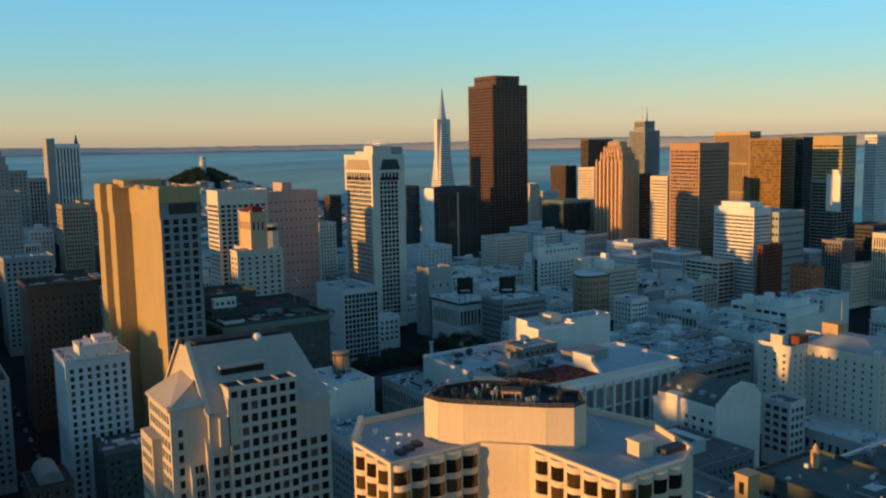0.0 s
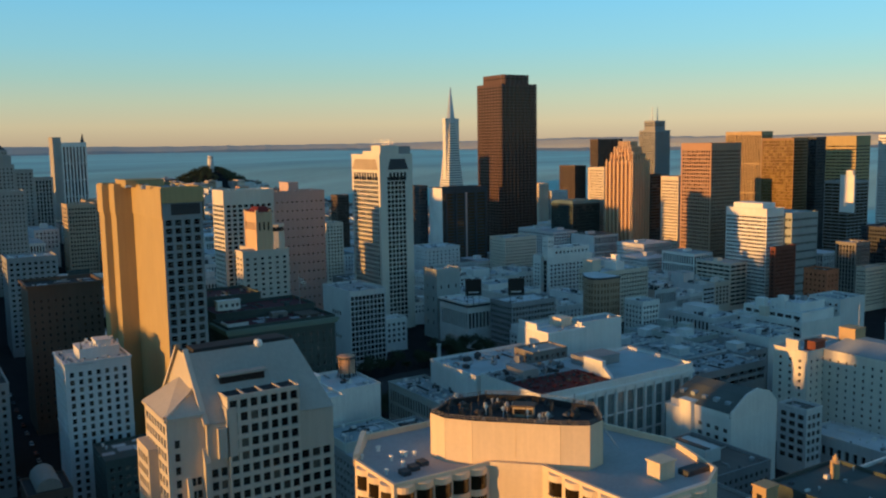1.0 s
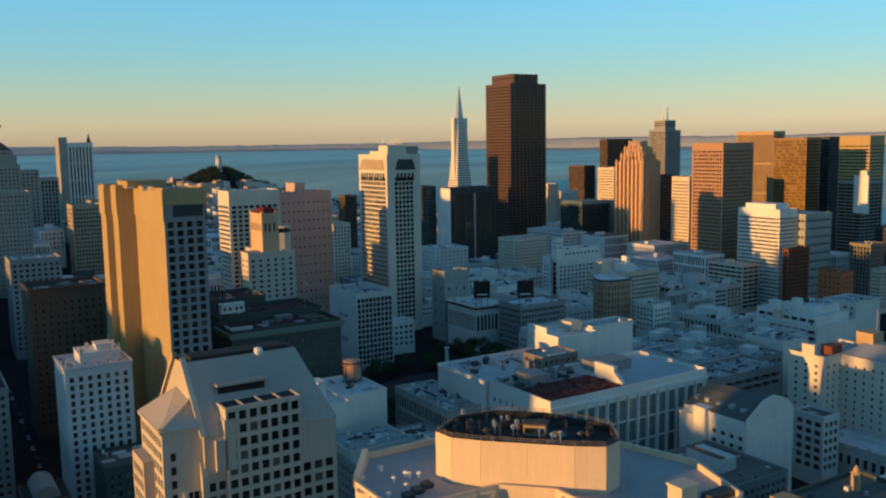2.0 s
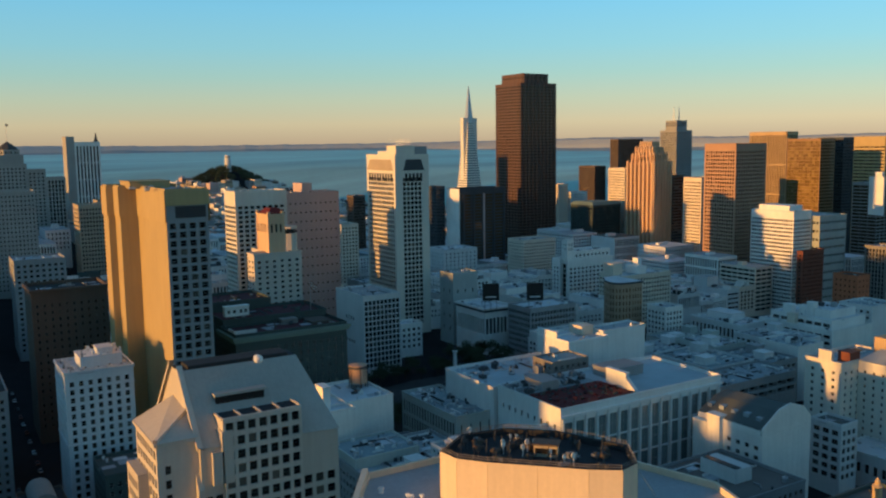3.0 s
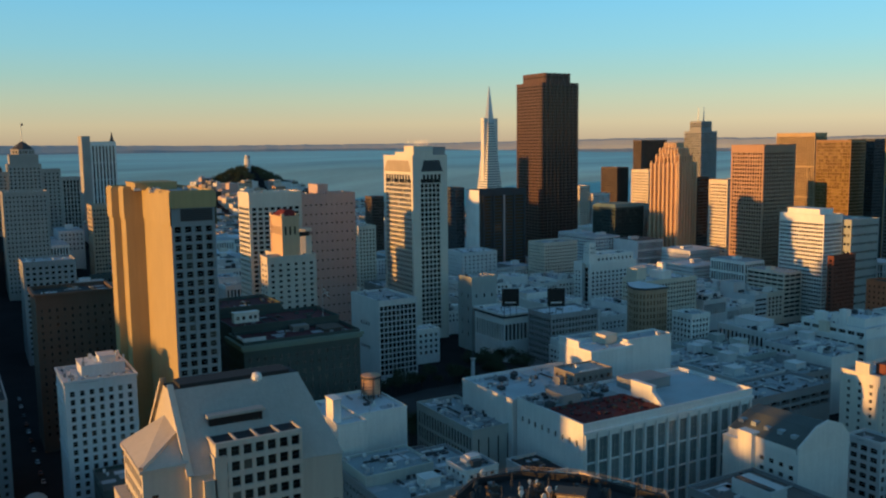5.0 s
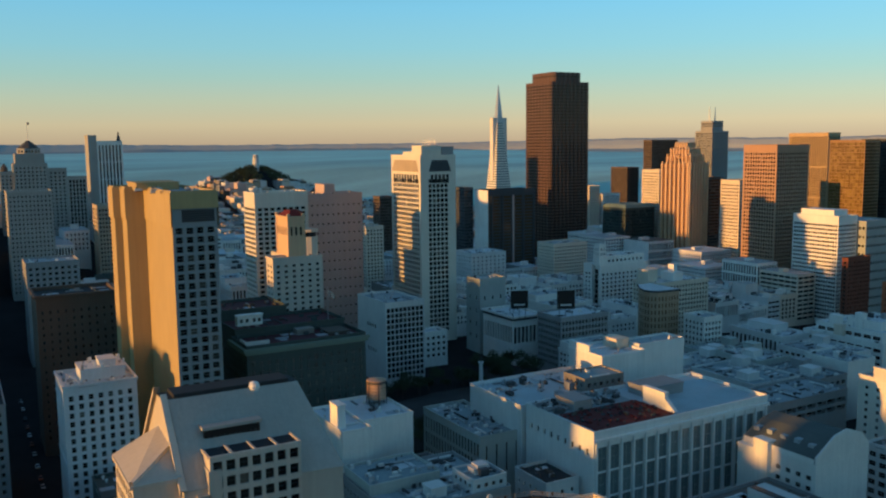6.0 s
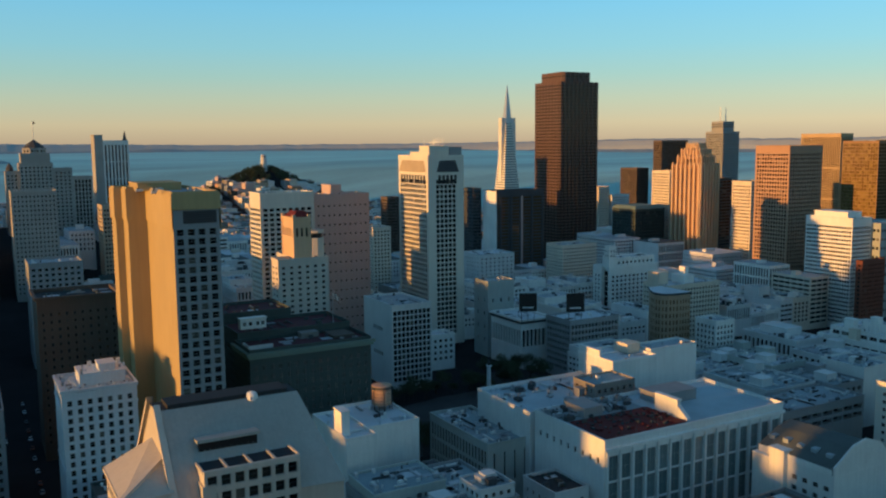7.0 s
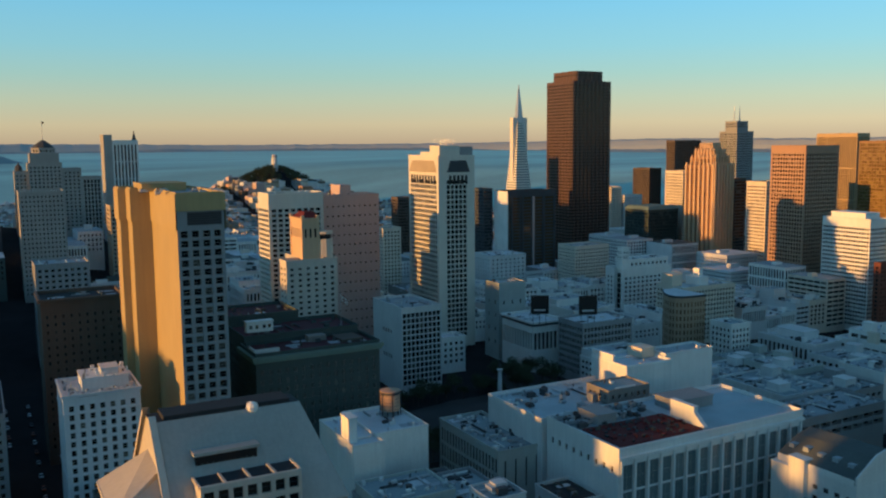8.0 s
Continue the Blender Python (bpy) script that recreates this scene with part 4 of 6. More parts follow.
def bay_window_hotel():
    """The near hotel set across the grid: two wings of bowed bay windows and a blank drum on top."""
    claim(-40, 40, -45, 20)
    base = 10.0
    ob = thing("hotel_tower", "cream hotel with bowed bay windows and blank rooftop drum", "hotel", (0, 0, base))
    zr = 121.0
    pts = [(-35, -17.6), (-18, -18), (-12.2, -24), (-11, -43.5), (3, -43.5), (9, -40), (13.5, -27), (10, -15), (8, 4), (-15, 5), (-28, 5), (-35, -5)]
    body = Mesh()
    body.prism(pts, base, zr, HOTELCREAM, ROOFGREY)
    part("wall", body, ob)
    def kerb(line, z, h, mat, inside):
        rim, inner = Mesh(), inset(line, 0.5)
        for i in range(len(line)):
            j = (i + 1) % len(line)
            rim.face([(*line[i], z), (*line[j], z), (*line[j], z + h), (*line[i], z + h)], mat)
            rim.face([(*inner[j], z), (*inner[i], z), (*inner[i], z + h), (*inner[j], z + h)], inside)
            rim.face([(*line[i], z + h), (*line[j], z + h), (*inner[j], z + h), (*inner[i], z + h)], inside)
        part("parapet", rim, ob)
    kerb(pts, zr, 1.0, HOTELCREAM, HOTELCREAM)
    # bowed bays: each storey has a curved spandrel and a dark curved window above it
    storey = 3.3
    def bowed(w, bulge, z0, z1, mat, n=6):
        m, line = Mesh(), []
        for i in range(n + 1):
            k = i / n
            line.append((w * (k - 0.5), -bulge * math.sin(math.pi * k) ** 0.7))
        for (a, da), (b, db) in zip(line, line[1:]):
            m.face([(a, da, z0), (b, db, z0), (b, db, z1), (a, da, z1)], mat)
        m.face([(a, da, z1) for a, da in line], mat)
        m.face([(a, da, z0) for a, da in reversed(line)], mat)
        return m
    span = bowed(3.05, 0.9, 0, 1.0, HOTELCREAM).data("spandrel")
    pane = bowed(2.95, 0.72, 0, 2.28, DARKGLASS).data("window")
    crown = bowed(3.05, 0.9, 0, 1.0, HOTELCREAM).data("bay_top")
    lower = Mesh()
    for a, b, n in (((-34.6, -17.6), (-18.4, -18), 5), ((-35, -5.6), (-35, -17.2), 3), ((-12.1, -25), (-11.1, -43.2), 5), ((-10.6, -43.5), (2.6, -43.5), 4)):
        a, b = Vector((*a, 0)), Vector((*b, 0))
        turn = math.atan2(b.y - a.y, b.x - a.x)
        rot = Matrix.Rotation(turn, 3, "Z")
        for i in range(n):
            foot = a + (b - a) * (i + 0.5) / n
            part("bay_top", crown, ob, at=foot + Vector((0, 0, zr - 0.55)), turn=turn)
            for r in range(30):
                z = zr - 2.85 - r * storey
                o = foot + Vector((0, 0, z))
                if r < 8:
                    part("window", pane, ob, at=o, turn=turn)
                    part("spandrel", span, ob, at=o + Vector((0, 0, -1.01)), turn=turn)
                else:
                    for me, dz, mat in ((pane, 0, DARKGLASS), (span, -1.01, HOTELCREAM)):
                        for pl in me.polygons:
                            lower.face([rot @ me.vertices[k].co + o + Vector((0, 0, dz)) for k in pl.vertices], mat)
    part("lower_bays", lower, ob, kind="stuff")
    # the drum
    dpt = [(-22.6, -8.0), (-22.2, -11.8), (-19.4, -15.4), (-9.6, -25.2), (-6.0, -27.9), (-2.4, -27.0), (1.5, -21), (-3, -10), (-9, -4.5), (-16, -3.5)]
    zt = 128.2
    drum = Mesh()
    drum.prism(dpt, zr - 0.2, zt - 1.0, HOTELCREAM, ROOFDARK)
    part("drum", drum, ob, "blank cream rooftop drum")
    kerb(dpt, zt - 1.0, 1.0, HOTELCREAM, ROOFDARK)
    # upright joints between the drum's cladding panels
    joints = Mesh()
    for (xa, ya), (xb, yb) in zip(dpt, dpt[1:]):
        a, b = Vector((xa, ya, 0)), Vector((xb, yb, 0))
        n = max(1, int((b - a).length / 5.2))
        out = Vector((b.y - a.y, a.x - b.x, 0)).normalized() * 0.02
        for q in range(n):
            c = a + (b - a) * q / n + out
            limb_bar(joints, c + Vector((0, 0, zr + 0.1)), c + Vector((0, 0, zt - 0.3)), 0.013, TAN)
    part("panel_joints", joints, ob, "thin joints between cladding panels", "stuff")
    W = lambda s, d, z: Vector((-0.7 * d + 0.7 * s, -0.7 * d - 0.7 * s, z))
    m = Mesh()
    m.face([(-35.0, -4.4, zr), (-28.6, 5.2, zr), (-28.6, 5.2, zr + 1.7), (-35.0, -4.4, zr + 1.7)][::-1], HOTELCREAM)
    m.prism([(-35.2, -4.8), (-34.2, -4.8), (-27.8, 4.8), (-28.6, 5.2)], zr + 0.003, zr + 1.7, HOTELCREAM, HOTELCREAM)
    part("raised_parapet", m, ob)
    m = Mesh()
    for k in range(3):
        m.box(-31 + k * 2.2, -29.6 + k * 2.2, -13.6 + k, -11.8 + k, zr + 0.003, zr + 0.7, DARKGREY)
    m.box(4.2, 9.0, -38.5, -36.5, zr + 0.003, zr + 0.9, DARKGREY)
    m.box(-8, 6, -42.2, -41.6, zr + 0.003, zr + 0.5, PALE)
    part("roof_plant", m, ob, kind="stuff")
    m = Mesh()
    for s0, s1 in ((0.0, 1.0),):
        m.loft([ring(3.6, -24.5, 0.12, zr + 0.2, 6), ring(-0.6, -23.2, 0.12, zt - 0.4, 6)], METAL)
    part("pipe", m, ob, "pale pipe down the drum side")
    # the crowded roof
    rnd = random.Random(5)
    for k in range(64):
        s, d = rnd.uniform(-8, 13), rnd.uniform(12.5, 22.5)
        p = W(s, d, zt - 1.0)
        kind = rnd.random()
        if kind < 0.4:
            m = Mesh()
            r = rnd.uniform(0.22, 0.42)
            m.loft([ring(0, 0, 0.08, 0, 6), ring(0, 0, 0.08, 1.0, 6), ring(0, 0, r, 1.3, 10), ring(0, 0, r * 0.9, 1.3 + r, 10), ring(0, 0, r * 0.3, 1.3 + 1.5 * r, 10)], WHITE if kind < 0.22 else DARKGREY)
            solid("antenna_dome", m, "small pale antenna on a short mast", "antenna", p, "roof antennas")
        elif kind < 0.7:
            unit(p.x, p.y, p.z, rnd.uniform(0.7, 1.5), rnd.uniform(0.6, 1.1), rnd.uniform(0.5, 1.0), BROWN if kind < 0.62 else GREY)
        else:
            m = Mesh()
            m.loft([ring(0, 0, 0.09, 0, 6), ring(0, 0, 0.05, rnd.uniform(1.4, 2.8), 6)], DARKGREY)
            for q in range(3):
                m.box(-0.25, 0.25, -0.05, 0.05, 0.7 + q * 0.3, 0.85 + q * 0.3, DARKGREY)
            solid("mast", m, "thin metal antenna mast on the roof", "antenna", p, "roof masts")
    # a thin rail round the drum, with posts, and the brown plant box behind it
    line = inset(dpt, 0.25)
    for i in range(len(line)):
        a, b = Vector((*line[i], 0)), Vector((*line[(i + 1) % len(line)], 0))
        rail = Mesh()
        for h in (0.3, 0.62):
            limb_bar(rail, a + Vector((0, 0, zt + h)), b + Vector((0, 0, zt + h)), 0.028, SLATE)
        count = max(1, int((b - a).length / 1.8))
        for q in range(count):
            c = a + (b - a) * q / count
            limb_bar(rail, c + Vector((0, 0, zt)), c + Vector((0, 0, zt + 0.63)), 0.035, SLATE)
        part("railing", rail, ob, "thin grey railing with posts")
    m = Mesh()
    m.box(-1.7, 1.7, -1.1, 1.1, 0, 1.7, BEIGE)
    m.box(-1.9, 1.9, -1.3, 1.3, 1.703, 1.95, BROWN)
    m.box(-1.5, 1.5, -1.16, -1.105, 0.5, 1.3, BLACK)
    solid("rooftop_unit", m, "tan plant box with a dark grille on the drum roof", "roof unit", W(4.5, 17.5, zt - 1.0), "rooftop units", turn=-0.8)
    m = Mesh()
    m.box(-1.6, 1.6, -1.3, 1.3, 0, 2.6, HOTELCREAM)
    m.box(-1.8, 1.8, -1.5, 1.5, 2.603, 2.9, HOTELCREAM)
    solid("roof_house", m, "small cream stair house on the wing roof", "roof house", (1.0, -36.0, zr))
    for k in range(9):
        p = (rnd.uniform(-33, -24), rnd.uniform(-15, 0), zr)
        m = Mesh()
        m.loft([ring(0, 0, 0.25, 0, 8), ring(0, 0, 0.25, 0.6, 8), ring(0, 0, 0.4, 0.65, 8), ring(0, 0, 0.3, 0.95, 8)], WHITE)
        solid("roof_vent", m, "small white mushroom roof vent", "roof vent", p, "roof vents")


bay_window_hotel()


def white_apartments():
    st = Style(3.4, 3.25, 0.5, 0.66, 0.5, side=0.9, top=2.6, base=3)
    ob = block("apartment_building", "white apartment building with dark square windows in rows", -38, -12, 250, 276, 85, st, COOLWHITE, ROOFPALE, "building", 1.0, cornice=0.35, plant=3)
    penthouse(ob, -31, -15, 256, 270, 83.6, 88.5, COOLWHITE)
    penthouse(ob, -24, -18, 258, 266, 88.9, 91, COOLWHITE, "tank_house")
    wrnd, litter = random.Random(12), Mesh()
    for k in range(46):
        x, y, on = wrnd.uniform(-37, -13), wrnd.uniform(251, 275), 83.7
        if -31.4 < x < -14.6 and 255.6 < y < 270.4:
            on = 88.96
            if -24.6 < x < -17.4 and 257.4 < y < 266.6:
                continue
        w, d, h = wrnd.uniform(0.4, 1.5), wrnd.uniform(0.4, 1.3), wrnd.uniform(0.5, 1.8)
        litter.box(x - w / 2, x + w / 2, y - d / 2, y + d / 2, on, on + h, wrnd.choice((COOLWHITE, METAL, GREY, COOLWHITE)))
    part("roof_clutter", litter, ob, "small white vents and boxes", "stuff")
    for z in (55.15, 77.9):
        course = Mesh()
        course.box(-38.3, -11.7, 249.7, 249.97, z, z + 0.5, COOLWHITE)
        course.box(-38.3, -38.03, 250, 276, z, z + 0.5, COOLWHITE)
        part("string_course", course, ob)
    for i in range(5):
        unit(-34 + i * 4.6, 252.6 + (i % 2) * 2, 83.7, 1.8, 1.4, 1.3, COOLWHITE)


white_apartments()


def department_store():
    """The pale store with tall windows between pilasters, a red roof deck and its neighbours."""
    x0, x1, y0, y1, z1 = 129, 221, 151, 194, 67.0
    south = Style(5.97, 9.9, 0.8, 0.95, 0.7, side=1.2, top=5.0, base=4, glass=PALEGLASS, bars=2)
    west = Style(4.6, 5.4, 0.34, 0.42, 0.5, side=1.6, top=4.6, base=38)
    ob = block("department_store", "pale stone department store with tall windows between pilasters", x0, x1, y0, y1, z1, west, STOREWHITE, ROOFBLUE, "store", 1.2, south=south, plant=0)
    n = 15
    pil = Mesh()
    pil.box(-0.42, 0.42, -0.55, -0.02, 22, z1 - 4.4, STOREWHITE)
    pil = pil.data("pilaster")
    for i in range(n + 1):
        part("pilaster", pil, ob, at=(x0 + 1.2 + (x1 - x0 - 2.4) * i / n, y0, 0))
    band = Mesh()
    band.box(x0 - 0.5, x1 + 0.5, y0 - 0.8, y0 - 0.02, z1 - 4.35, z1 - 3.2, STOREWHITE)
    part("cornice", band, ob)
    deck = Mesh()
    deck.box(133, 172, 155, 177, z1 - 1.5, z1 - 1.1, ROOFRED)
    part("roof_deck", deck, ob, "dark red roof deck")
    drnd, litter = random.Random(77), Mesh()
    for k in range(130):
        x, y, h = drnd.uniform(134, 171), drnd.uniform(156, 176), drnd.uniform(0.3, 0.9)
        w, d = drnd.uniform(0.3, 1.6), drnd.uniform(0.3, 1.2)
        litter.box(x - w / 2, x + w / 2, y - d / 2, y + d / 2, z1 - 1.098, z1 - 1.1 + h, drnd.choice((ROOFRED, BROWN, DARKGREY, BLACK, ROOFWINE, DARKGREY)))
    part("deck_clutter", litter, ob, "dark planters and tables crowding the deck", "stuff")
    penthouse(ob, 172.5, 174.5, 160.5, 173, z1 - 1.4, 72.4, STOREWHITE, "roof_wall")
    penthouse(ob, 178, 198, 176, 188, z1 - 1.5, 69.6, GREY)
    penthouse(ob, 141, 150, 178, 190, z1 - 1.5, 69.2, GREY, "stair_house")
    w = Mesh()
    w.loft([[(172.5, 155.2, z1 - 1.1), (174.5, 155.2, z1 - 1.1), (174.5, 160.4, z1 - 1.1), (172.5, 160.4, z1 - 1.1)], [(172.5, 155.4, z1 - 0.4), (174.5, 155.4, z1 - 0.4), (174.5, 160.4, 70.4), (172.5, 160.4, 70.4)]], STOREWHITE)
    part("roof_wall", w, ob)
    ob2 = block("store_wing", "grey store wing with patched flat roof", 128, 188, 196, 236, 65.5, BLANK, STOREWHITE, ROOFBLUE, "store", 1.3, plant=2)
    tier(ob2, rect(164, 185.8, 200, 214.8), 64.3, 70, Style(3.4, 3.6, 0.5, 0.5, 0.3, top=1.2, base=0.6), SLATE, ROOFTEAL, 0.4, plant=1)
    ob3 = block("store_wing", "tall pale store block with blank lit end wall", 186, 212, 215, 240, 74.5, BLANK, STOREWHITE, ROOFPALE, "store", 1.0)
    penthouse(ob3, 186.2, 189, 204, 212.8, 52, 69, STOREWHITE, "stepped_wall")
    penthouse(ob3, 186.2, 187.4, 224.5, 239.8, 73.2, 77.0, STOREWHITE, "raised_wall")
    tier(ob3, rect(213, 242, 220, 233), 40, 75, BLANK, STOREWHITE, ROOFGREY, 0.8)
    penthouse(ob3, 204, 211.5, 226, 236, 73.3, 77.5, CREAM, "roof_house")
    patch = Mesh()
    patch.box(130.5, 171, 178, 192.6, z1 - 1.49, z1 - 1.38, ROOFTEAL)
    part("roof_patch", patch, ob, "dark patched roof felt")
    rnd = random.Random(11)
    for k in range(40):
        x, y = rnd.uniform(132, 172), rnd.uniform(178.5, 192)
        unit(x, y, z1 - 1.38, rnd.uniform(1.5, 4), rnd.uniform(1.2, 2.4), rnd.uniform(1, 2.2), rnd.choice((METAL, DARKGREY, GREY)))
    for k in range(9):
        unit(rnd.uniform(132, 160), rnd.uniform(199, 233), 64.1, rnd.uniform(1.5, 4), rnd.uniform(1.2, 2.4), rnd.uniform(1, 2), rnd.choice((METAL, DARKGREY)))


department_store()


def tank_building():
    ob = block("brick_building", "pale rendered building with a lit corner and flat roof", 50, 62, 198, 232, 67.5, Style(400, 4), WHITE, ROOFPALE, "building", 0.8)
    penthouse(ob, 50.3, 53.5, 203, 210, 66.5, 75.5, WHITE)
    ob = block("brick_building", "pale blank-walled building below a roof tank", 62.2, 85, 209, 240, 66.5, BLANK, WHITE, ROOFPALE, "building", 0.8)
    tank = thing("water_tank", "rusty round wooden water tank on legs", "water tank", (79, 230, 65.6))
    leg = Mesh()
    leg.box(-0.15, 0.15, -0.15, 0.15, 0, 2.0, DARKGREY)
    leg = leg.data("leg")
    for a in range(8):
        t = a * math.pi / 4
        part("leg", leg, tank, at=(79 + 3.2 * math.cos(t), 230 + 3.2 * math.sin(t), 65.6))
    t = Mesh()
    t.loft([ring(0, 0, 3.9, 2.0, 20), ring(0, 0, 3.8, 9.6, 20)], RUST)
    part("tank", t, tank, at=(79, 230, 65.6))
    for k in range(5):
        z = 2.6 + k * 1.4
        hoop = Mesh()
        hoop.loft([ring(0, 0, 3.95, z, 20), ring(0, 0, 3.95, z + 0.14, 20)], DARKGREY, cap=False)
        part("hoop", hoop, tank, at=(79, 230, 65.6))
    band = Mesh()
    band.loft([ring(0, 0, 4.05, 8.6, 20), ring(0, 0, 4.05, 9.5, 20)], DARKGREY, cap=False)
    part("top_band", band, tank, "dark iron top band", at=(79, 230, 65.6))
    for a in range(6):
        t = a * math.pi / 3 + 0.3
        post = Mesh()
        post.box(-0.14, 0.14, -0.14, 0.14, 0, 9.6, DARKGREY)
        part("post", post, tank, at=(79 + 4.25 * math.cos(t), 230 + 4.25 * math.sin(t), 65.6))
    lid = Mesh()
    lid.loft([ring(0, 0, 4.1, 9.603, 20), ring(0, 0, 4.1, 9.85, 20), ring(0, 0, 0.5, 10.3, 20)], RUST)
    part("lid", lid, tank, at=(79, 230, 65.6))


tank_building()

# mid-distance blocks on the hill side
block("apartment_slab", "white apartment slab with balconied storeys", 109, 147, 482, 506, 140.5, Style(5.6, 3.3, 0.86, 0.52, 1.2, side=1, top=9), HOTELWHITE, ROOFPALE, "tower", south=Style(4.4, 3.3, 0.7, 0.6, 0.9, side=1.5, top=9))
ob = block("medical_tower", "pink terracotta office tower with stepped top", 154, 196, 500, 524, 137, Style(3.9, 6.8, 0.3, 0.16, 0.25, top=4), PINK, ROOFGREY, "tower")
penthouse(ob, 168, 176, 504, 522, 135.5, 143, PINK)
ob = block("art_deco_tower", "cream stepped hotel tower with red tiled crown", 104, 137, 433, 446, 102, Style(5.0, 3.5, 0.4, 0.45, 0.3, top=3), TAUPE, ROOFGREY, "tower", cornice=0.3)
claim(116, 137, 446, 472)
tier(ob, rect(116, 137, 446.4, 472), 40, 101, PUNCH, TAUPE, ROOFGREY, 0.8, False)
tier(ob, rect(116, 127, 437, 459), 101.2, 126, Style(3.6, 9.0, 0.4, 0.6, 0.7, top=4, base=3), SANDSTONE, ROOFRED, 1.0, False, cornice=0.4)
for z0, z1, r, mat in ((101.2, 113.5, 6.2, CREAM), (113.503, 116.5, 5.2, BLACK), (116.503, 118.2, 6.4, CREAM)):
    m = Mesh()
    m.loft([ring(131, 441.5, r, z0, 12), ring(131, 441.5, r, z1, 12)], mat)
    part("corner_turret", m, ob)
for x in (116.6, 126.4):
    for y in (437.6, 458.4):
        m = Mesh()
        m.box(x - 0.9, x + 0.9, y - 0.9, y + 0.9, 101.2, 128.6, SANDSTONE)
        part("corner_pier", m, ob)
m = Mesh()
m.loft([[(117, 438, 127), (129, 438, 127), (129, 458, 127), (117, 458, 127)], [(120, 443, 130.5), (126, 443, 130.5), (126, 453, 130.5), (120, 453, 130.5)]], ROOFRED)
part("crown", m, ob, "red tiled crown")
block("apartment_building", "pale apartment building with regular windows on the hill", -33, -3, 607, 632, 141, Style(2.6, 3.3, 0.34, 0.4, 0.25), OLDIVORY, ROOFGREY, "building")
ob = block("slab_tower", "pale blue slab tower with vertical window strips and a service core", 62, 86, 835, 858, 178, Style(3.0, 17.0, 0.5, 0.96, 0.4, top=3), WHITE, ROOFGREY, "tower")
penthouse(ob, 54, 61.9, 835, 858, 100, 183, OLDIVORY, "service_core")
m = Mesh()
m.loft([ring(0, 0, 2.2, 0, 8), ring(0, 0, 1.2, 4, 8), ring(0, 0, 0.3, 9, 8)], DARKGREY)
part("mast", m, ob, at=(83, 838, 178))
block("apartment_building", "pale terraced apartment building", -32, -2, 484, 512, 103.5, Style(3.4, 3.3, 0.5, 0.45, 0.3), GREY, ROOFGREY, "building")
block("brick_building", "dark brown brick building with a dark cornice", -38, -3, 345, 372, 104.5, Style(3.2, 3.5, 0.24, 0.4, 0.2, top=5), BROWN, ROOFDARK, "building", 1.4, cornice=0.8)
block("apartment_building", "pale apartment block with small windows", 57, 82, 700, 722, 126, FINE, BEIGE, ROOFGREY, "building")


def domed_hotel():
    claim(-30, 44, 778, 806)
    ob = thing("hotel_tower", "grey stepped hotel with a dark faceted dome", "hotel", (0, 788, 90))
    st = Style(3.4, 3.4, 0.4, 0.45, 0.3)
    tier(ob, rect(-17, 11, 780, 802), 90, 157, st, OLDIVORY, ROOFGREY, 1.0, single=False)
    tier(ob, rect(-28, -17.2, 782, 802), 90, 150, st, OLDIVORY, ROOFDARK, 1.0, single=False)
    tier(ob, rect(11.2, 27, 782, 802), 90, 152, st, OLDIVORY, ROOFGREY, 1.0, single=False)
    tier(ob, rect(27.2, 44, 782, 802), 90, 144, PIERS, OLDIVORY, ROOFDARK, 1.0, single=False)
    tier(ob, inset([(-15, 781), (9, 781), (9, 801), (-15, 801)], 0), 156.7, 166, st, OLDIVORY, ROOFGREY, 0.6, single=False, plant=0)
    drum = [(-3 + 10.5 * math.cos(a), 790 + 9 * math.sin(a)) for a in (radians(22.5 + 45 * k) for k in range(8))]
    tier(ob, drum, 165.7, 171, Style(2.6, 3.6, 0.5, 0.6, 0.3, side=0.6, top=0.6, base=0.6), OLDIVORY, ROOFGREY, 0.4, single=False, plant=0)
    m = Mesh()
    m.loft([ring(-3, 790, 9.2, 171.3, 8), ring(-3, 790, 6.6, 174, 8), ring(-3, 790, 3.4, 176.6, 8), ring(-3, 790, 0.8, 178.4, 8)], DARKGREY)
    part("dome", m, ob, "dark faceted dome")
    m = Mesh()
    m.loft([ring(-24, 790, 3.2, 149.6, 8), ring(-24, 790, 3.0, 154, 8), ring(-24, 790, 0.4, 158, 8)], DARKGREY)
    part("cupola", m, ob, "small dark cupola")
    p = Mesh()
    p.loft([ring(-3, 790, 0.3, 178, 6), ring(-3, 790, 0.18, 195, 6)], METAL)
    p.box(-2.8, -1.2, 789.9, 790.1, 192.6, 194.6, RED)
    part("flagpole", p, ob)


domed_hotel()

# round the square
block("corner_building", "pale blank-sided building beside the hotel base", 150, 176, 368, 408, 79, Style(3.6, 15, 0.62, 0.17, 0.5, side=13, top=8, base=2), PALE, ROOFSLATE, "building", south=Style(2.9, 3.3, 0.84, 0.8, 0.7, side=0.6, top=2.4))
block("corner_building", "small pale corner building with dark windows", 192, 209, 398, 412, 51, Style(3.6, 3.8, 0.5, 0.5, 0.3), WHITE, ROOFPALE, "building")
block("corner_building", "dark grey low building with metal roof plant", 110, 131, 199, 247, 54.5, Style(2.4, 7, 0.62, 0.82, 0.4, top=2, base=6), GREENGREY, ROOFTEAL, "building", plant=3, south=Style(4.6, 15, 0.16, 0.8, 0.3, top=2, base=6))
block("low_building", "small pale building with a dark cluttered roof", 112, 127, 157, 177, 49, Style(4, 4, 0.3, 0.4, 0.3), PALE, ROOFDARK, "building", plant=3)
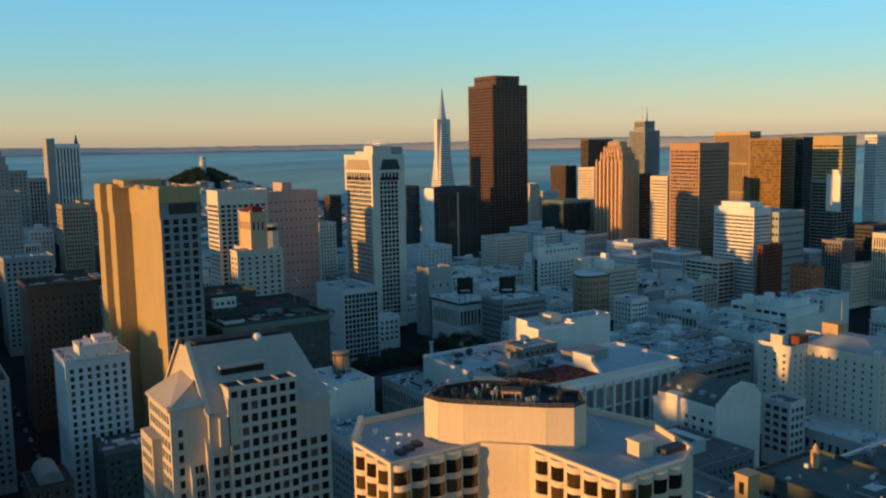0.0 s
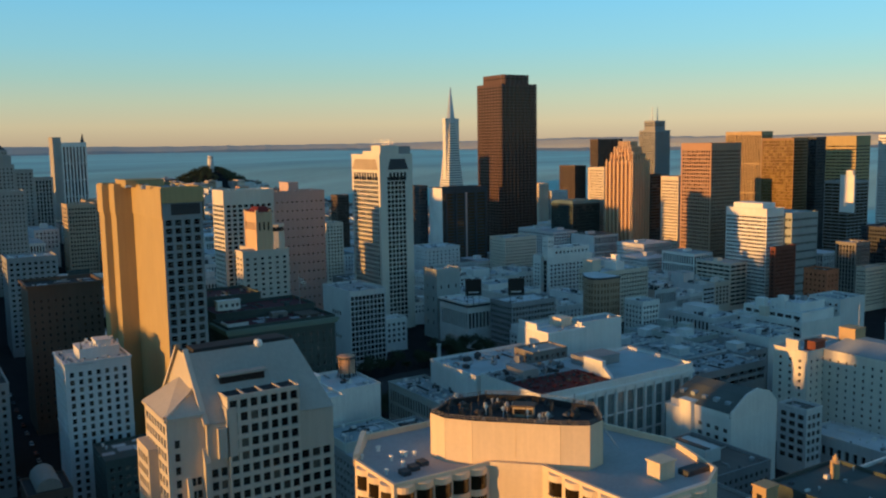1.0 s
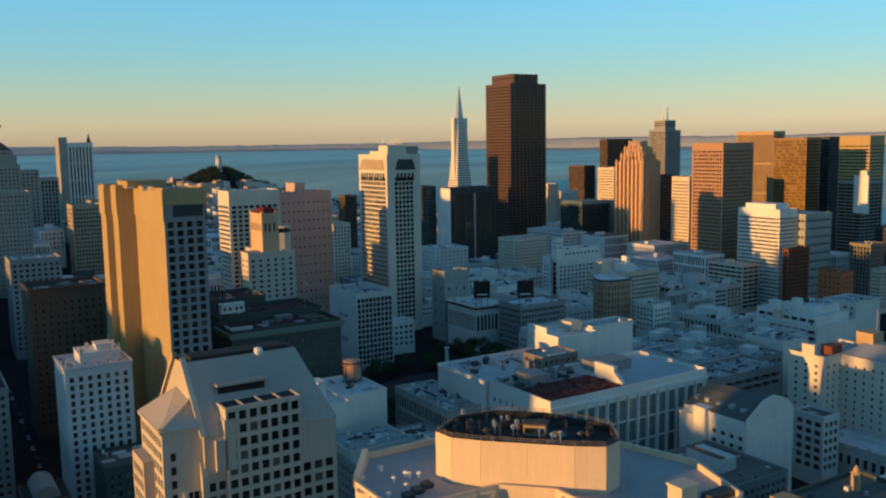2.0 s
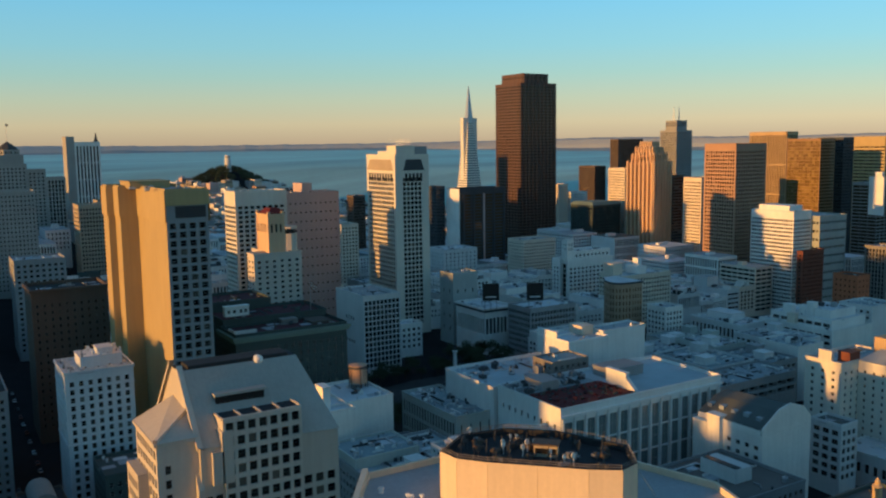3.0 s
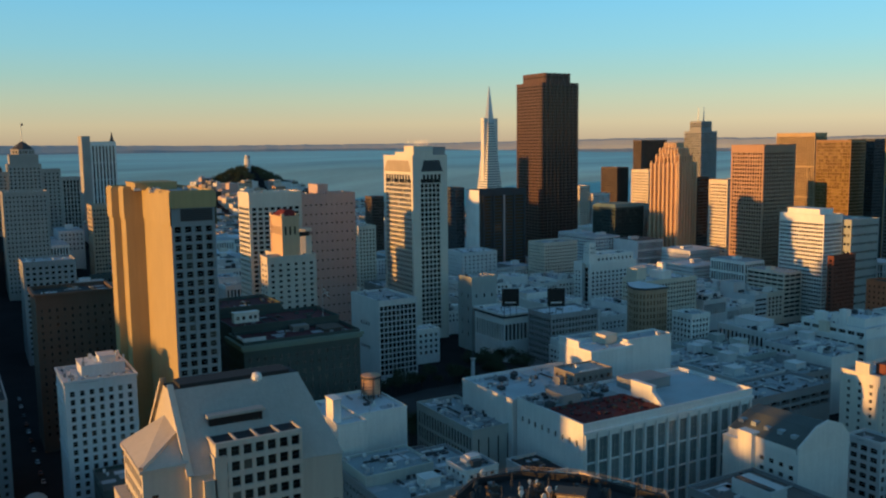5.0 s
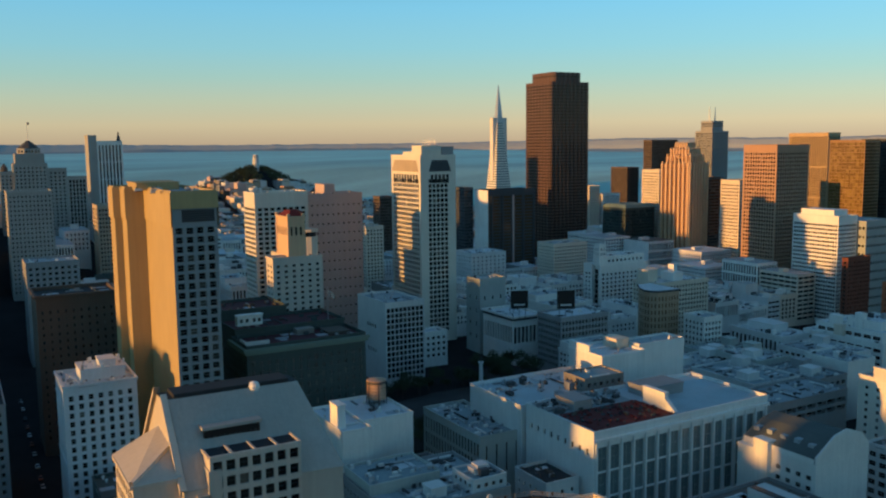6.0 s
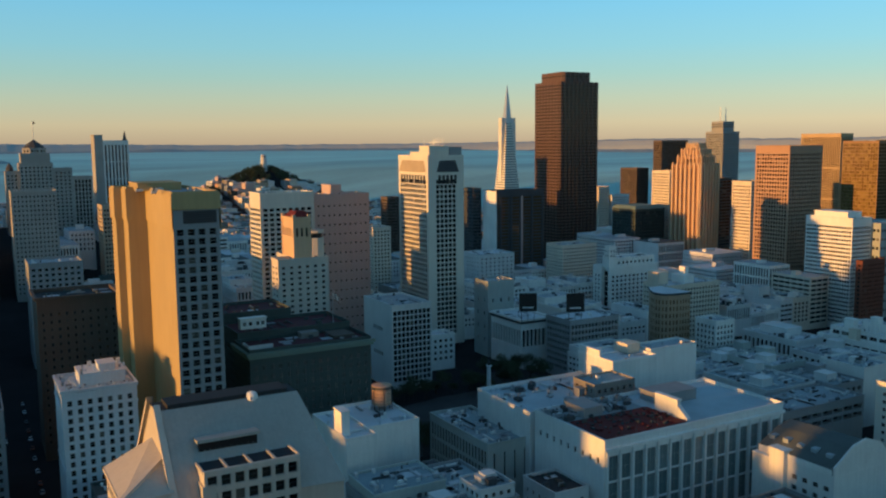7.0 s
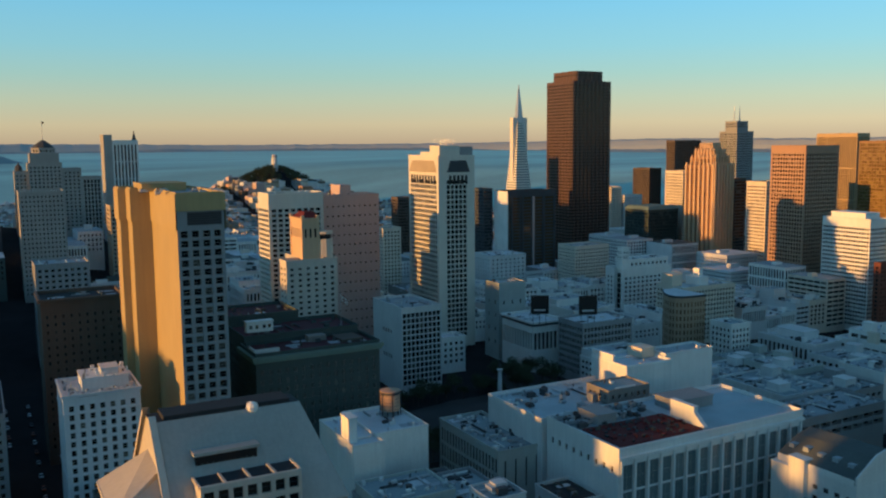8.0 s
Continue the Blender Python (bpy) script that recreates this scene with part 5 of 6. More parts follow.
block("low_building", "low building with a dark sunken roof", 60, 90, 193, 206, 50, Style(4, 4, 0.4, 0.4, 0.3), SLATE, ROOFDARK, "building", plant=2)
ob = block("low_building", "low building with patched blue roof on two levels", 46, 92, 150, 190, 55, PUNCH, GREY, ROOFTEAL, "building", plant=4)
tier(ob, rect(47, 74, 168, 189.5), 53.7, 57.5, Style(3.2, 3, 0.5, 0.5, 0.3, top=0.8, base=0.4), GREENGREY, ROOFTEAL, 0.5, plant=3)
tier(ob, rect(78, 91.5, 152, 166), 53.7, 58.5, Style(3.2, 3, 0.5, 0.5, 0.3, top=0.8, base=0.4), PALE, ROOFTEAL, 0.5, plant=2)
penthouse(ob, 64, 70, 156, 162, 53.7, 57, PALE)
block("office_block", "pale green-grey blank-sided block with few windows", 243, 264, 412, 430, 79.5, Style(7.0, 9, 0.16, 0.3, 0.3, top=8, base=8), DIMGREEN, ROOFGREY, "building")
ob = block("shop_building", "pale shop building with a glazed colonnade and dark cornice", 243, 266, 372, 408, 60, Style(3.2, 15, 0.8, 0.74, 1.4, top=4.2, base=3), WHITE, ROOFPALE, "building", cornice=0.9)
band = Mesh()
band.box(242.4, 242.96, 371.4, 408, 57.2, 58.4, DARKGREY)
band.box(242.4, 266.5, 371.4, 371.96, 57.2, 58.4, DARKGREY)
part("cornice_band", band, ob, "dark band below the cornice")
block("shop_building", "grey office block beside the square", 256, 294, 338, 363, 64, Style(2.6, 3.8, 0.7, 0.62, 0.4), GREY, ROOFPALE, "building")
for x, y, z in ((244, 366, 61), (262, 341, 63)):
    m = Mesh()
    m.box(-5.6, 5.6, -0.3, 0.3, 5.5, 17.0, BLACK)
    m.box(-3.5, 3.5, -0.34, -0.305, 7.4, 8.4, PALE)
    for s in (-4, 0, 4):
        m.box(s - 0.15, s + 0.15, 0.3, 0.6, -1.6, 16, DARKGREY)
    solid("billboard", m, "large black rooftop billboard on steel posts", "billboard", (x, y, z), "rooftop billboards", turn=-0.45)
claim(330, 362, 340, 372)
ob = thing("store_block", "brown panelled store with a rounded corner and dark cornice", "store", (348, 352, 18))
tier(ob, [(347, 340), (357, 340), (357, 368), (346, 368), (338.5, 358), (335, 350), (335.5, 345), (339, 341.5)], 18, 72, Style(2.3, 4.6, 0.5, 0.62, 0.12, side=0.2, top=3, base=3, glass=BROWNGLASS, bars=0), STOREBROWN, ROOFPALE, 0.4)
c = Mesh()
plan = [(347, 340), (357, 340), (357, 368), (346, 368), (338.5, 358), (335, 350), (335.5, 345), (339, 341.5)]
c.loft([[(*p, 71.2) for p in inset(plan, -0.3)], [(*p, 72.4) for p in inset(plan, -0.8)], [(*p, 72.6) for p in inset(plan, -0.1)]], DARKGREY, cap=False)
c.face([(*p, 72.6) for p in inset(plan, -0.1)], ROOFPALE)
part("cornice", c, ob, "dark metal cornice")
claim(404, 457, 479, 502)
ob = thing("office_block", "white office block with a tall recessed bay and penthouse", "building", (430, 490, 20))
tier(ob, [(404, 479), (456, 479), (456, 501), (404, 501), (404, 490), (408, 490), (408, 481.5), (404, 481.5)], 18, 68, Style(4.6, 3.6, 0.55, 0.5, 0.5, side=1.5, top=6), WHITE, ROOFPALE, 0.8, single=False)
tier(ob, rect(414, 456, 483, 500.5), 67.7, 74.5, Style(4.6, 4, 0.5, 0.5, 0.4, top=1.5, base=1), WHITE, ROOFPALE, 0.8, single=False)
tier(ob, rect(405.5, 413, 482, 489), 67.7, 85.5, Style(3, 4, 0.4, 0.5, 0.4, top=2, base=4), WHITE, ROOFPALE, 0.5, single=False)
glass = Mesh()
for k in range(9):
    glass.box(407.2, 407.8, 482, 489.5, 26 + k * 4.3, 29.6 + k * 4.3, GLASSJ)
part("recess_glazing", glass, ob, "dark glazing in the recess")
ob = block("office_block", "pale stepped office block with small penthouses", 398, 452, 404, 432, 64, Style(3.0, 3.6, 0.5, 0.55, 0.4), CREAM, ROOFPALE, "building", single=False)
penthouse(ob, 399, 409, 416, 428, 63, 72, CREAM)
penthouse(ob, 420, 430, 410, 424, 63, 69, WHITE)
penthouse(ob, 424, 428, 414, 420, 69.5, 75, WHITE, "tank_house")
block("office_block", "pale grey plain office block", 366, 406, 625, 660, 66, Style(5, 3.8, 0.3, 0.4, 0.3), PALE, ROOFPALE, "building")
block("office_block", "cream old office block with flat roof", 455, 497, 612, 640, 71, PUNCH, CREAM, ROOFGREY, "building")
ob = block("office_tower", "dark steel office tower with a blank white end wall", 461, 524, 743, 772, 119, Style(14.5, 3.7, 0.9, 0.6, 0.4, side=1, glass=DARKGLASS, bars=0), DARKGREY, ROOFDARK, "tower", 1.5, single=False)
m = Mesh()
m.box(460.3, 460.97, 743.2, 771.8, 25, 118.6, WHITE)
part("end_wall", m, ob, "blank white end wall")
clad = Mesh()
clad.box(460.5, 524.5, 742.3, 742.95, 112.5, 119.4, DARKGREY)
for i in range(5):
    x = 466 + i * 14.3
    clad.box(x - 1.2, x + 1.2, 742.2, 742.95, 30, 112.4, PINK if i == 2 else DARKGREY)
part("cladding", clad, ob, "dark steel cladding strips")

# the business district
ob = block("office_tower", "white office tower with a close grid of windows", 587, 612, 388, 434, 107, Style(2.5, 3.5, 0.8, 0.56, 0.5, side=0.8, top=6), WHITE, ROOFPALE, "tower")
penthouse(ob, 590, 608, 395, 428, 105.5, 111, WHITE)
block("office_block", "grey-green office block with dark windows", 613, 652, 380, 440, 102, Style(3.4, 7.6, 0.6, 0.3, 0.4), DIMGREEN, ROOFGREY, "tower")
block("office_block", "dark red brick office block", 570, 599, 365, 371, 75, PUNCH, RED, ROOFDARK, "building")
block("office_tower", "red-brown precast office tower with square window grid", 616, 662, 478, 518, 167.5, Style(3.2, 3.8, 0.62, 0.62, 0.6, side=1.5, top=6), OXIDE, ROOFDARK, "tower", single=False)
block("office_tower", "ochre ribbed office tower with narrow dark strips", 916, 940, 648, 708, 180.6, Style(2.6, 40, 0.5, 0.96, 0.8, top=3), OCHRE, ROOFDARK, "tower", single=False)
# darker glass on the south paints in that side's shade
block("office_tower", "gold-glazed office tower with bronze frames", 819, 846, 528, 573, 171, Style(3.0, 3.8, 0.9, 0.84, 0.2, glass=GOLDGLASS, bars=0), BRONZE, ROOFDARK, "tower", single=False, south=Style(4, 3.8, 0.9, 0.7, 0.3, glass=DARKGLASS))
block("office_tower", "narrow pale office tower with a sunlit window grid", 661, 690, 562, 588, 130, Style(2.6, 3.6, 0.6, 0.5, 0.4, side=1.2, top=3), CREAM, ROOFDARK, "tower", single=False)
block("office_tower", "dark office tower with fine horizontal bands", 694, 716, 640, 664, 130, Style(8, 3.6, 0.94, 0.5, 0.4), BROWN, ROOFDARK, "tower", single=False)
rib = Style(3.3, 3.8, 0.46, 0.66, 0.9, side=1.2, top=1.5)
ob = block("office_tower", "ornate tan stepped tower with a crenellated crown", 637, 664, 611, 652, 146, rib, BAYBROWN, ROOFGREY, "tower", single=False)
for i in range(7):
    for x, y in ((636.2, 611.6 + i * 6.65), (637.6 + i * 4.3, 610.2)):
        m = Mesh()
        m.box(x - 1.1, x + 1.1, y - 1.1, y + 1.1, 20, 146.5, SANDSTONE)
        m.loft([[(x - 1.1, y - 1.1, 146.503), (x + 1.1, y - 1.1, 146.503), (x + 1.1, y + 1.1, 146.503), (x - 1.1, y + 1.1, 146.503)], [(x - 0.3, y - 0.3, 149.5), (x + 0.3, y - 0.3, 149.5), (x + 0.3, y + 0.3, 149.5), (x - 0.3, y + 0.3, 149.5)]], SANDSTONE)
        part("pier", m, ob)
for (a0, a1, b0, b1, z0, z1) in ((639, 662, 614, 649, 145, 154), (641, 660, 618, 645, 153, 161), (644, 657, 623, 640, 160, 167)):
    tier(ob, rect(a0, a1, b0, b1), z0, z1, Style(4.6, 6.0, 0.5, 0.9, 1.8, side=0.6, top=1.0, base=1), BAYBROWN, ROOFGREY, 0.8, single=False, plant=False)
    for i in range(6):
        for x, y in ((a0 - 0.3, b0 + (b1 - b0) * (i + 0.5) / 6), (a0 + (a1 - a0) * (i + 0.5) / 6, b0 - 0.3)):
            m = Mesh()
            m.box(x - 0.8, x + 0.8, y - 0.8, y + 0.8, z0 + 0.5, z1 + 2.6, SANDSTONE)
            m.loft([[(x - 0.8, y - 0.8, z1 + 2.603), (x + 0.8, y - 0.8, z1 + 2.603), (x + 0.8, y + 0.8, z1 + 2.603), (x - 0.8, y + 0.8, z1 + 2.603)], [(x - 0.1, y - 0.1, z1 + 4), (x + 0.1, y - 0.1, z1 + 4), (x + 0.1, y + 0.1, z1 + 4), (x - 0.1, y + 0.1, z1 + 4)]], SANDSTONE)
            part("pinnacle", m, ob)
ob = block("office_tower", "grey-blue tower with twin flagpole spires", 988, 1024, 912, 948, 187, OFFICE, GREY, ROOFGREY, "tower", single=False)
tier(ob, rect(994, 1018, 918, 942), 185, 202, OFFICE, GREY, ROOFGREY, 1.0, single=False)
for x in (1000, 1012):
    m = Mesh()
    m.loft([ring(x, 930, 1.2, 201, 6), ring(x, 930, 0.8, 212, 6), ring(x, 930, 0.35, 226, 6)], METAL)
    part("spire", m, ob)
block("office_tower", "dark brown office slab", 918, 974, 973, 992, 174, OFFICE, BROWN, ROOFDARK, "tower", single=False)
block("office_tower", "orange-tan office tower with horizontal bands", 846, 874, 466, 504, 172.5, Style(6.0, 3.8, 0.94, 0.36, 0.3, side=0.6, top=9), TAN, ROOFDARK, "tower", single=False)
block("office_tower", "dark blue glass office tower", 880, 905, 540, 575, 172, OFFICE, DARKGREY, ROOFDARK, "tower", single=False)
ob = block("office_tower", "dark tower with thin white horizontal stripes and a pale core", 765, 802, 422, 450, 125, Style(8, 3.6, 0.985, 0.72, 0.5, side=0.3, glass=DARKGLASS, bars=0), GREY, ROOFPALE, "tower", single=False)
penthouse(ob, 762.5, 764.9, 414, 430, 92, 131, WHITE, "service_core", "pale banded service core")
penthouse(ob, 762.5, 766, 416, 424, 131.5, 136, WHITE, "core_top")

block("apartment_building", "dark low corner building beside a street", -92, -56, 278, 330, 74, Style(3, 3.4, 0.5, 0.5, 0.3), GREY, ROOFDARK, "building")
ob = block("street_hall", "dark low hall with a dull beige rounded roof", -60, -45, 204, 224, 50, Style(3, 3.4, 0.5, 0.5, 0.3), BROWN, ROOFDARK, "building", 0.6, plant=0)
m = Mesh()
arc = [radians(a) for a in range(0, 181, 15)]
for a, b in zip(arc, arc[1:]):
    m.face([(-52.5 - 4.4 * math.cos(a), 205, 50.2 + 4.4 * math.sin(a)), (-52.5 - 4.4 * math.cos(b), 205, 50.2 + 4.4 * math.sin(b)), (-52.5 - 4.4 * math.cos(b), 223, 50.2 + 4.4 * math.sin(b)), (-52.5 - 4.4 * math.cos(a), 223, 50.2 + 4.4 * math.sin(a))], SLATE)
for y in (205, 223):
    m.face([(-52.5 - 4.4 * math.cos(a), y, 50.2 + 4.4 * math.sin(a)) for a in arc], SLATE)
part("rounded_roof", m, ob, "dull beige rounded roof")
block("office_block", "brown brick low tower", 900, 925, 1010, 1050, 130, OFFICE, BROWN, ROOFDARK, "tower", single=False)
block("office_block", "tan stone office block catching the sun", 668, 688, 690, 720, 138, FINE, CREAM, ROOFGREY, "tower", single=False)
ob = block("office_block", "dark green-grey office block with a copper roof", 604, 648, 676, 716, 96, PIERS, STONE, ROOFDARK, "tower", single=False)
m = Mesh()
m.loft([[(603, 675, 96.05), (649, 675, 96.05), (649, 717, 96.05), (603, 717, 96.05)], [(607, 679, 99.5), (645, 679, 99.5), (645, 713, 99.5), (607, 713, 99.5)]], COPPER)
part("copper_roof", m, ob, "green copper roof")
block("office_block", "pale pink-grey apartment block below the dark tower", 733, 752, 900, 925, 109, FINE, CREAM, ROOFPALE, "building", single=False)
block("office_block", "pale lower apartment block below the dark tower", 754, 786, 896, 920, 97, FINE, PALE, ROOFPALE, "building", single=False)
block("office_tower", "grey tower with dark window strips", 449, 461, 776, 800, 121, OFFICE, DARKGREY, ROOFDARK, "tower", single=False)
block("office_block", "dim grey old office block with tall piers", 660, 682, 345, 366, 74, PIERS, SLATE, ROOFGREY, "building", single=False)
block("office_tower", "pale old tower with a lit stepped top", 690, 720, 306, 333, 81, Style(2.6, 10, 0.5, 0.86, 0.6, top=3), CREAM, ROOFGREY, "tower", single=False)
block("office_block", "dark grey office block behind the old tower", 730, 770, 356, 384, 83, OFFICE, DARKGREY, ROOFDARK, "building", single=False)
block("office_block", "pale office block below the old tower", 660, 700, 334, 344, 52, FINE, CREAM, ROOFGREY, "building", single=False)
block("office_tower", "pale tall office tower", 1013, 1040, 523, 540, 173, OFFICE, WHITE, ROOFGREY, "tower", single=False)
block("apartment_building", "pale apartment block with dark windows", 33, 56, 650, 676, 126, FINE, BEIGE, ROOFGREY, "building", single=False)
block("office_block", "pale lit building among the hill houses", 262, 280, 640, 660, 97, PUNCH, CREAM, ROOFGREY, "building", single=False)
block("apartment_tower", "brown apartment tower on the far slope", 398, 415, 896, 915, 107, OFFICE, BROWN, ROOFGREY, "tower", single=False)

# towards the broad street
ob = block("store_block", "white stepped building with banded windows and roof houses", 426, 470, 236, 294, 46, Style(6.2, 4.4, 0.86, 0.52, 1.0, side=1.2, top=1.6, bars=2), WHITE, ROOFPALE, "building", south=BLANK, plant=2)
tier(ob, rect(431, 468, 240, 288), 44.7, 51, Style(6.2, 4.6, 0.84, 0.56, 0.9, top=1.2, base=0.4, bars=2), WHITE, ROOFPALE, 0.7, True, south=BLANK, plant=2)
tier(ob, rect(438, 466, 246, 270), 50.7, 56, Style(5, 4.2, 0.6, 0.5, 0.6, top=1.0, base=0.4), WHITE, ROOFPALE, 0.6, True, plant=2)
penthouse(ob, 432, 437, 272, 279, 50.7, 57, WHITE)
penthouse(ob, 436, 441, 258, 263, 50.7, 60, WHITE, "roof_house")
penthouse(ob, 427.5, 431.5, 266, 272, 44.7, 52, CREAM, "stair_house")
for (a0, a1, b0, b1, zt, wall_mat, roof_mat) in ((286, 322, 214, 258, 46.5, PALE, ROOFTEAL), (324, 352, 244, 276, 47.5, GREENGREY, ROOFSLATE), (326, 350, 206, 240, 45.5, GREY, ROOFTEAL), (286, 330, 262, 290, 44.0, PALE, ROOFSLATE), (334, 372, 282, 312, 41.5, GREENGREY, ROOFTEAL), (384, 420, 240, 280, 43.0, PALE, ROOFSLATE)):
    ob = block("low_building", "broad low building with cluttered blue-grey roof", a0, a1, b0, b1, zt, Style(4.2, 4.0, 0.62, 0.5, 0.4, top=1.6), wall_mat, roof_mat, "building", 0.8, group="low city buildings", plant=3)
    penthouse(ob, a0 + 5, a0 + 13, b0 + 8, b0 + 16, zt - 1.1, zt + 2.8, PALE)
    penthouse(ob, a1 - 11, a1 - 4, b1 - 14, b1 - 6, zt - 1.1, zt + 3.6, wall_mat, "stair_house")
block("corner_building", "narrow white building with dark window columns", 356, 373, 316, 334, 57, Style(3.4, 3.6, 0.5, 0.55, 0.4, top=2), WHITE, ROOFSLATE, "building")
ob = block("low_building", "pale low building with a row of tall openings", 396, 422, 286, 330, 45, Style(3.4, 9, 0.55, 0.8, 0.8, top=2.2, base=4), PALE, ROOFPALE, "building", plant=2)
penthouse(ob, 404, 418, 300, 322, 44, 49, PALE)
block("low_building", "white building with a blank south wall", 356, 380, 210, 238, 50, BLANK, WHITE, ROOFSLATE, "building", plant=2)
block("parking_garage", "grey parking garage with open dark decks", 246, 314, 180, 205, 49, Style(9, 4, 0.86, 0.5, 1.2, top=2.4), GREY, ROOFSLATE, "garage", plant=3, south=Style(7.2, 4, 0.88, 0.6, 2.4, top=2.2, base=20))
claim(289, 342, 97, 158)
ob = thing("hotel_building", "pale hotel with punched windows, hipped roof and lit end pavilion", "hotel", (315, 127, 14))
hst = Style(4.4, 3.5, 0.27, 0.44, 0.3, side=1.4, top=2.6)
tier(ob, rect(302, 340, 98, 137), 12, 64, hst, HOTELWHITE, ROOFGREY, 0.8, True, plant=0)
tier(ob, rect(289, 330, 137.2, 157), 12, 64.2, Style(5.0, 3.5, 0.3, 0.46, 0.3, side=1.4, top=3.0), HOTELWHITE, ROOFGREY, 0.9, True, cornice=0.3)
m = Mesh()
m.loft([[(302.6, 98.6, 64.9), (339.4, 98.6, 64.9), (339.4, 136.8, 64.9), (302.6, 136.8, 64.9)], [(317, 114, 69.4), (325, 114, 69.4), (325, 134, 69.4), (317, 134, 69.4)]], ROOFSLATE)
part("hipped_roof", m, ob, "blue-grey hipped roof")
penthouse(ob, 288.8, 291, 142.5, 149.5, 64, 69.4, HOTELWHITE, "raised_parapet")
penthouse(ob, 296, 304, 137.6, 144, 63.9, 68.6, RED, "brick_penthouse")
penthouse(ob, 316, 325, 129, 138, 66, 74, OCHRE, "ochre_roof_house")
m = Mesh()
m.loft([ring(322, 131, 0.2, 75.4, 6), ring(322, 131, 0.1, 86, 6)], METAL)
part("flagpole", m, ob)
penthouse(ob, 301.7, 304.5, 98, 101, 64.85, 67.2, HOTELWHITE, "corner_pinnacle")
block("low_building", "pale building with a blank wall below the painted one", 472, 502, 238, 263, 57, Style(5, 4, 0.4, 0.4, 0.3), PALE, ROOFSLATE, "building", south=BLANK)
block("mural_building", "low building coloured orange-red as if in sun", 505, 520, 271, 291, 71, Style(4, 4, 0.3, 0.4, 0.3), MURAL, ROOFDARK, "building")
block("low_building", "dark low building in front of the white apartments", -31, -9, 216, 240, 53, Style(3, 3.4, 0.5, 0.5, 0.3), STONE, STONE, "building")
ob = block("small_building", "small pale building with a dark pitched roof", 196, 226, 108, 141, 55, Style(4.2, 4, 0.5, 0.45, 0.3, top=3, base=12), WHITE, ROOFFELT, "building", 0.5, south=BLANK)
m = Mesh()
gable_line = [(196, 55.05), (226, 55.05), (226, 58.5), (221, 63.5), (213, 66), (206, 64.5), (200, 60.5), (196, 58)]
m.face([(x, 107.9, z) for x, z in gable_line], WHITE)
m.face([(x, 108.6, z) for x, z in reversed(gable_line)], WHITE)
for (xa, za), (xb, zb) in zip(gable_line[1:], gable_line[2:] + gable_line[:1]):
    m.face([(xa, 107.9, za), (xa, 108.6, za), (xb, 108.6, zb), (xb, 107.9, zb)], WHITE)
part("gable", m, ob, kind="stuff")
m = Mesh()
m.face([(195.8, 140.8, 57.2), (195.8, 108.7, 57.2), (206, 108.7, 63.6), (206, 140.8, 62.6)], ROOFFELT)
m.face([(206, 108.7, 63.6), (213, 108.7, 65.2), (213, 140.8, 64.2), (206, 140.8, 62.6)], ROOFFELT)
m.face([(213, 108.7, 65.2), (226.2, 108.7, 57.6), (226.2, 140.8, 57.6), (213, 140.8, 64.2)], ROOFGREY)
m.face([(226.2, 140.8, 55.1), (195.8, 140.8, 55.1), (195.8, 140.8, 57.2), (206, 140.8, 62.6), (213, 140.8, 64.2), (226.2, 140.8, 57.6)], WHITE)
m.face([(195.8, 140.8, 55.1), (195.8, 108.7, 55.1), (195.8, 108.7, 57.2), (195.8, 140.8, 57.2)], WHITE)
m.face([(226.2, 108.7, 55.1), (226.2, 140.8, 55.1), (226.2, 140.8, 57.6), (226.2, 108.7, 57.6)], WHITE)
for k in range(5):
    y = 112 + k * 6.2
    m.box(199.5, 203.5, y, y + 2.4, 59.2, 60.8 + 0.35 * (k % 2), ROOFSLATE)
part("pitched_roof", m, ob)
penthouse(ob, 193.6, 198.5, 127.4, 134.2, 34, 58.2, WHITE, "stair_tower")
penthouse(ob, 193.8, 199.5, 134.5, 142, 34, 54, WHITE, "side_wing")
block("small_building", "pale building with wide window bays", 259, 271, 116, 131.5, 46, Style(4, 4, 0.7, 0.6, 0.4), PALE, ROOFFELT, "building")
block("arcade_building", "low pale building with an arched arcade", 278.7, 301, 80, 131, 29, Style(4.2, 7, 0.55, 0.66, 0.9, top=3, base=2), PALE, ROOFPALE, "building")
block("low_building", "wide low building with brown flat roof", 158, 193, 86, 126, 45.5, PUNCH, GREY, ROOFBROWN, "building")
block("low_building", "wide building with a dark flat roof", 112, 148, 36, 84, 50, Style(3, 4, 0.5, 0.6, 0.3), GREY, ROOFBROWN, "building")


ob = block("corner_building", "dark-roofed corner building with a small lit turret", 150, 186, -18, 54, 57, Style(3.2, 7, 0.55, 0.7, 0.5, top=4), STONE, ROOFFELT, "building", 1.0, cornice=0.3)
m = Mesh()
m.loft([ring(172, 45, 1.5, 55.7, 8), ring(172, 45, 1.5, 61.4, 8), ring(172, 45, 1.8, 61.6, 8), ring(172, 45, 0.9, 62.2, 8), ring(172, 45, 0.9, 63.0, 8), ring(172, 45, 0.1, 64.4, 8)], OCHRE)
part("turret", m, ob, "small pointed turret")
ob = block("corner_building", "white building with rows of tall windows and felt roof", 190, 236, -20, 55, 50, Style(2.7, 6.4, 0.5, 0.72, 0.5, top=2.2), WHITE, ROOFFELT, "building", 0.9, cornice=0.4, plant=2)
m = Mesh()
m.box(170, 179, 99, 116, 44.0, 49.6, PALE)
m.box(170.6, 173.6, 99.6, 115.4, 49.603, 49.9, BLACK)
solid("roof_house", m, "pale rooftop plant house with a dark skylight", "roof house")
m = Mesh()
m.box(130, 136, 41, 46, 48.6, 62.5, OCHRE)
